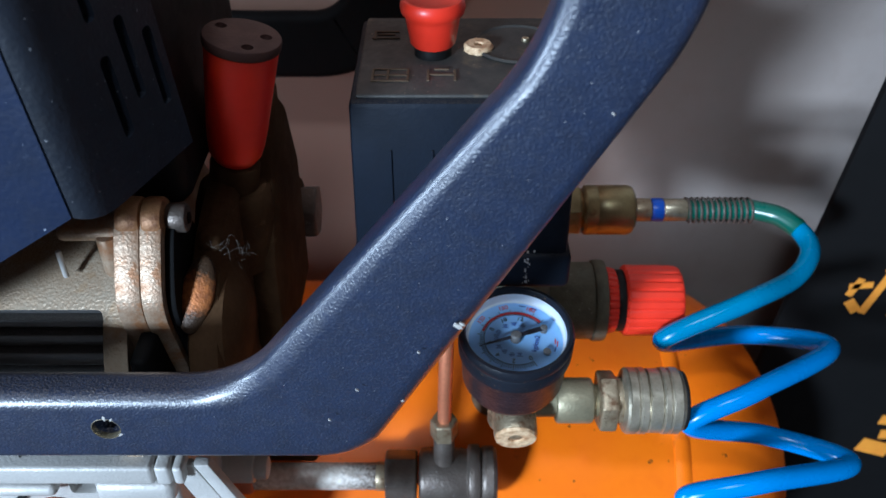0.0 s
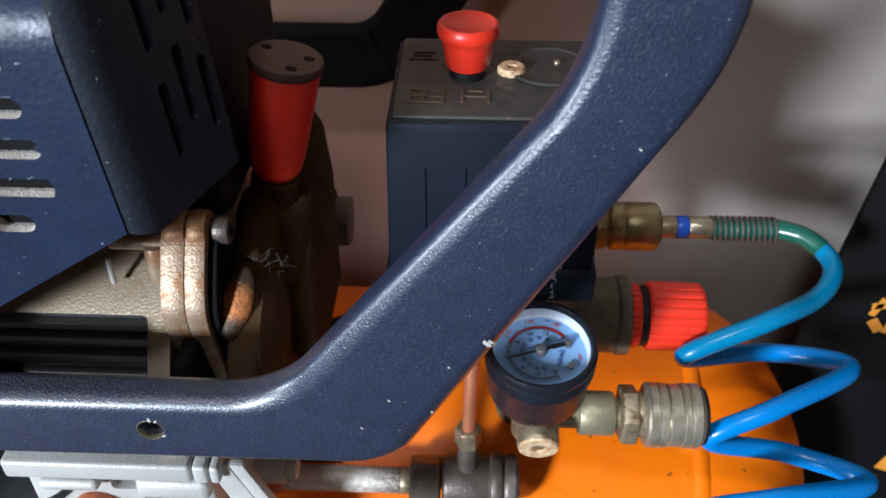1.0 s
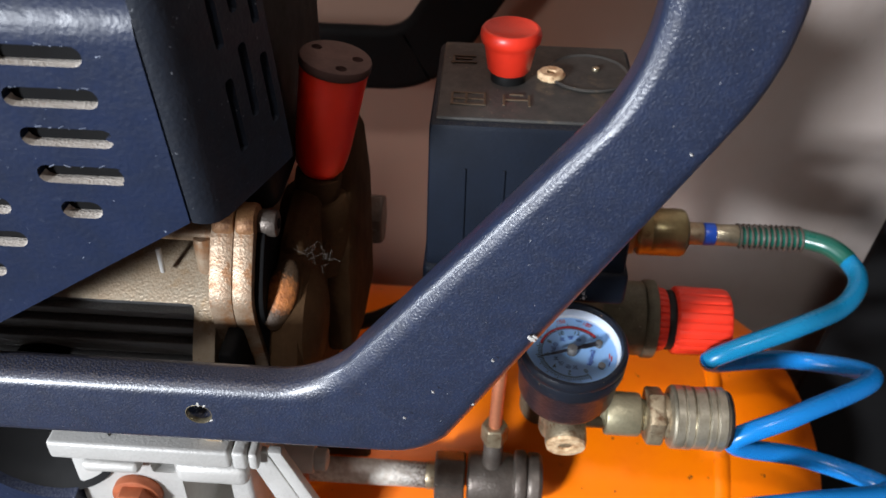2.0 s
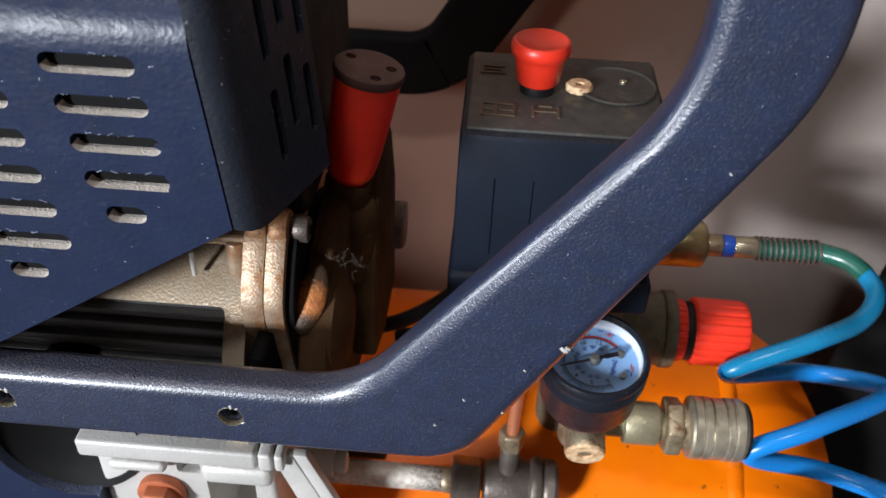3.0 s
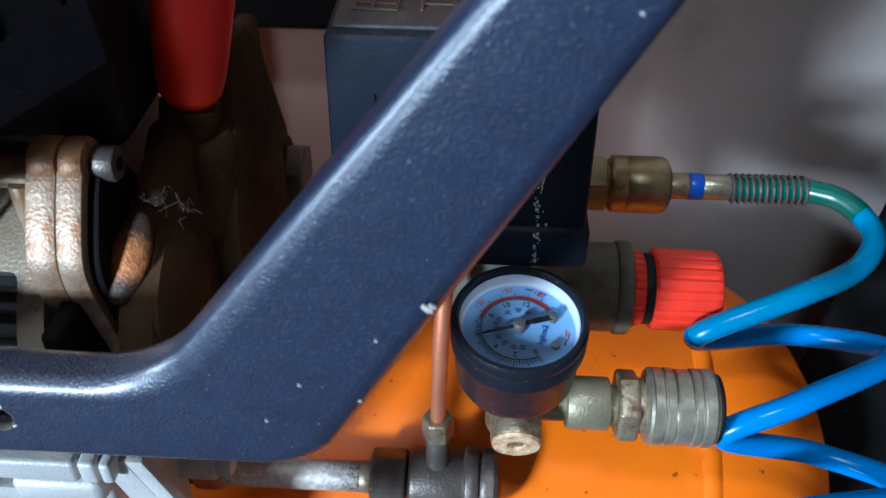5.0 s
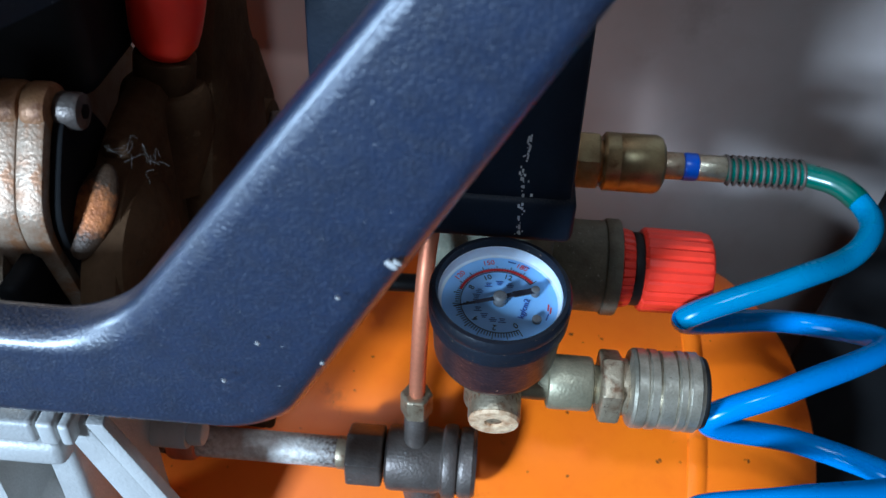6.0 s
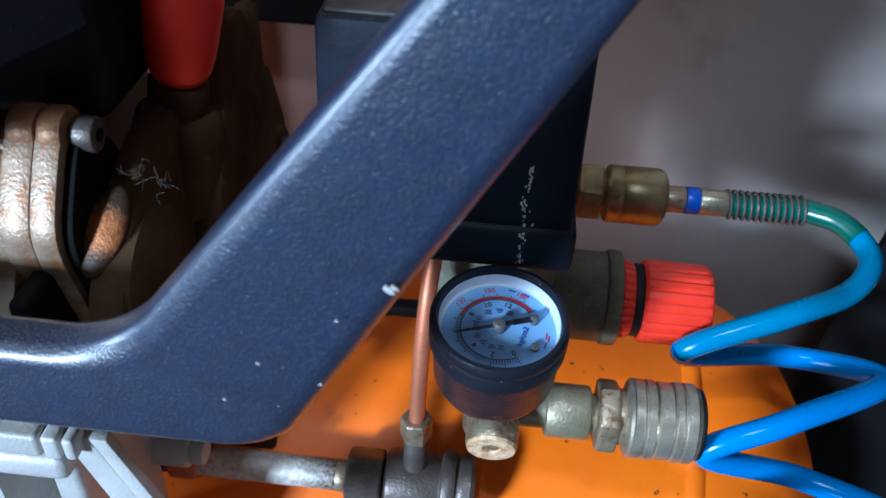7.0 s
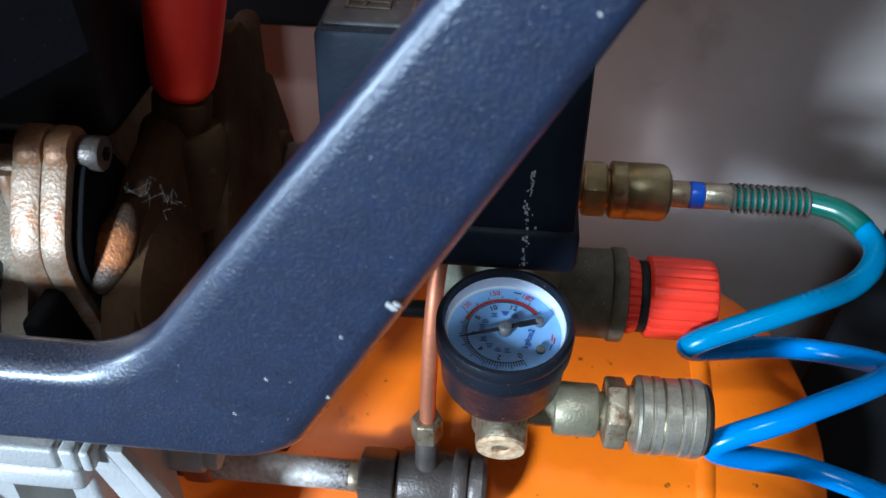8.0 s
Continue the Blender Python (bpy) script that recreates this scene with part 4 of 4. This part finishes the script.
part("pipe_end", drum(0.0066, -0.0310, -0.0260, V, 0.001), "rusty", cv, "rusty end of the pipe")
part("pipe_nut", hexnut(0.0122, -0.0265, -0.0120, V), "bronze", cv)
part("valve_stub", drum(0.0046, 0.300, 0.323, at(0.0005, VY, 0), 0.0008), "bronze", cv)
part("capillary_nut", hexnut(0.0062, 0.3215, 0.3325, at(0.0005, VY, 0)), "rusty", cv)
part("capillary", sweep(spline([(0.0005, VY, 0.325), (0.0008, VY, 0.345), (0.0015, VY + 0.003, 0.375), (0.003, VY + 0.012, 0.398), (0.006, VY + 0.028, 0.408), (0.010, VY + 0.045, 0.402)]), circle_profile(0.0030, 16)), "copper", cv, "thin copper tube")
part("delivery_pipe", sweep([(x, VY, VZ) for x in (-0.024, -0.045, -0.065, -0.085, -0.105)], circle_profile(0.0062, 24)), "pipe", cv, "bright steel delivery pipe with rusty ends")
part("power_cable", sweep(spline([(-0.095, 0.300, 0.336), (-0.067, 0.300, 0.343), (-0.050, 0.300, 0.352), (-0.032, 0.300, 0.368), (-0.018, 0.300, 0.388), (-0.012, 0.300, 0.412)]), circle_profile(0.0038, 14)), "black", comp, "black rubber power cable")
part("air_tube", sweep(spline([(-0.060, 0.305, 0.333), (-0.020, 0.300, 0.339), (0.0, 0.298, 0.342), (0.015, 0.292, 0.352)]), circle_profile(0.0038, 14)), "black", comp, "black rubber air tube")

# ---- coiled air hose ----
hose = empty("air_hose", (0.115, RY, RZ), "coiled bright blue polyurethane air hose with green sleeve", "air hose")
part("hose_plug", join(drum(0.0055, 0.0895, 0.0985, R), drum(0.0040, 0.098, 0.110, R)), "rusty", hose)
part("blue_band", drum(0.0056, 0.0985, 0.1042, R, 0.0006), "band", hose, "bright blue plastic ring")
part("crimp_sleeve", drum(0.0053, 0.1042, 0.1155, R, 0.0006), "nickel", hose, "silver crimped sleeve")
coilp = []
for i in range(12 * 14 + 1):
    a = 2 * math.pi * i / 14
    x = 0.1150 + 0.0320 * i / (12 * 14)
    coilp.append((x, RY + 0.0058 * math.cos(a), RZ - 0.0002 + 0.0058 * math.sin(a)))
part("strain_spring", sweep(coilp, circle_profile(0.00062, 6), up=(0, 1, 0)), "bronze", hose, "springy steel strain relief")
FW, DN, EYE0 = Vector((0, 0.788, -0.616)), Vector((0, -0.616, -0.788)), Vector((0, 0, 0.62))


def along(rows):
    """Points given by sideways, forward and downward distance from the camera's starting place."""
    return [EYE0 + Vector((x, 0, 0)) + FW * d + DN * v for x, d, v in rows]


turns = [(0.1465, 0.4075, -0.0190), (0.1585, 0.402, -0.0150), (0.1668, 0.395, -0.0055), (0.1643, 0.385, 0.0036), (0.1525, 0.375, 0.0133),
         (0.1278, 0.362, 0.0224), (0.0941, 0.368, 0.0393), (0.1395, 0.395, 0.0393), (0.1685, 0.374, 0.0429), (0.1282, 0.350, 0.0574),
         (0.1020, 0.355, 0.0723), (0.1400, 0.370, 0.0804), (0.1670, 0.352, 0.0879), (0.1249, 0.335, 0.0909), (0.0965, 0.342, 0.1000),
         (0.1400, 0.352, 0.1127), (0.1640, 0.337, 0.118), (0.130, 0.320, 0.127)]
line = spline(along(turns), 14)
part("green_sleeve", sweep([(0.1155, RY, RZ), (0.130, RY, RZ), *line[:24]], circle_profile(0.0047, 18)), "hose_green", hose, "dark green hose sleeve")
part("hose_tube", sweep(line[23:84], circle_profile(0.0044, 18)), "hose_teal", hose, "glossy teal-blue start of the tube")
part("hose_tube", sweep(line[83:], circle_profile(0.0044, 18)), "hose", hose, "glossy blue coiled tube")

# ---- things behind ----
case = part("black_case", prism([(0.162, 0.0), (0.70, 0.0), (0.70, 0.75), (0.238, 0.75)], 0.360, 0.365, "y", 0.0008), "case")
tagged(case, "matt black board case with orange print, leaning by the wall", "case")


def glyph(cx, cz, rot, bars):
    b = [rbox(x - w / 2, x + w / 2, -0.0006, 0.0004, z - h / 2, z + h / 2, 0.0001, 1, Matrix.Rotation(radians(r), 4, "Y")) for x, z, w, h, r in bars]
    bm = join(*b)
    bmesh.ops.transform(bm, matrix=Matrix.Translation((cx, 0.3598, cz)) @ Matrix.Rotation(radians(rot), 4, "Y"), verts=bm.verts)
    return bm


part("printed_mark", glyph(0.2405, 0.3095, 12, [(-0.003, 0.0150, 0.010, 0.006, 20), (-0.010, 0.0050, 0.013, 0.004, -18), (-0.0135, -0.002, 0.004, 0.013, 8), (0.000, 0.0, 0.0045, 0.034, 4), (0.002, -0.0155, 0.010, 0.006, 40), (0.012, 0.006, 0.014, 0.004, 0), (0.016, -0.004, 0.0045, 0.024, 0)]), "orange_print", case, "orange printed mark")
part("printed_mark", glyph(0.288, 0.192, 8, [(0, 0.022, 0.013, 0.013, 45), (-0.004, 0.009, 0.020, 0.008, 0), (0, -0.003, 0.018, 0.008, -10), (-0.003, -0.018, 0.022, 0.012, 10), (0.010, 0.0, 0.008, 0.046, 0)]), "orange_print", case, "orange printed mark")

# unidentified black curve behind the machine, built as a hoop with an added leg
hoop_line = fillet((-0.30, 0.470, 0.405), (-0.052, 0.470, 0.405), (0.06, 0.470, 0.58), 0.04)
hoop_prof = rounded_profile(0.012, 0.040, 0.005, 4)
hoop = empty("black_loop", (-0.10, 0.470, 0.0), "thick black curved band of an unidentified thing by the wall", "hoop")
part("lower_rail", sweep([Vector((-0.30, 0.470, 0.405)), Vector((-0.20, 0.470, 0.405)), *hoop_line[:6]], hoop_prof), "case", hoop)
part("side_rail", sweep([*hoop_line[5:], Vector((0.06, 0.470, 0.58))], hoop_prof), "case", hoop)
part("hoop_leg", rbox(-0.215, -0.185, 0.464, 0.476, 0.0, 0.392, 0.003), "case", hoop)
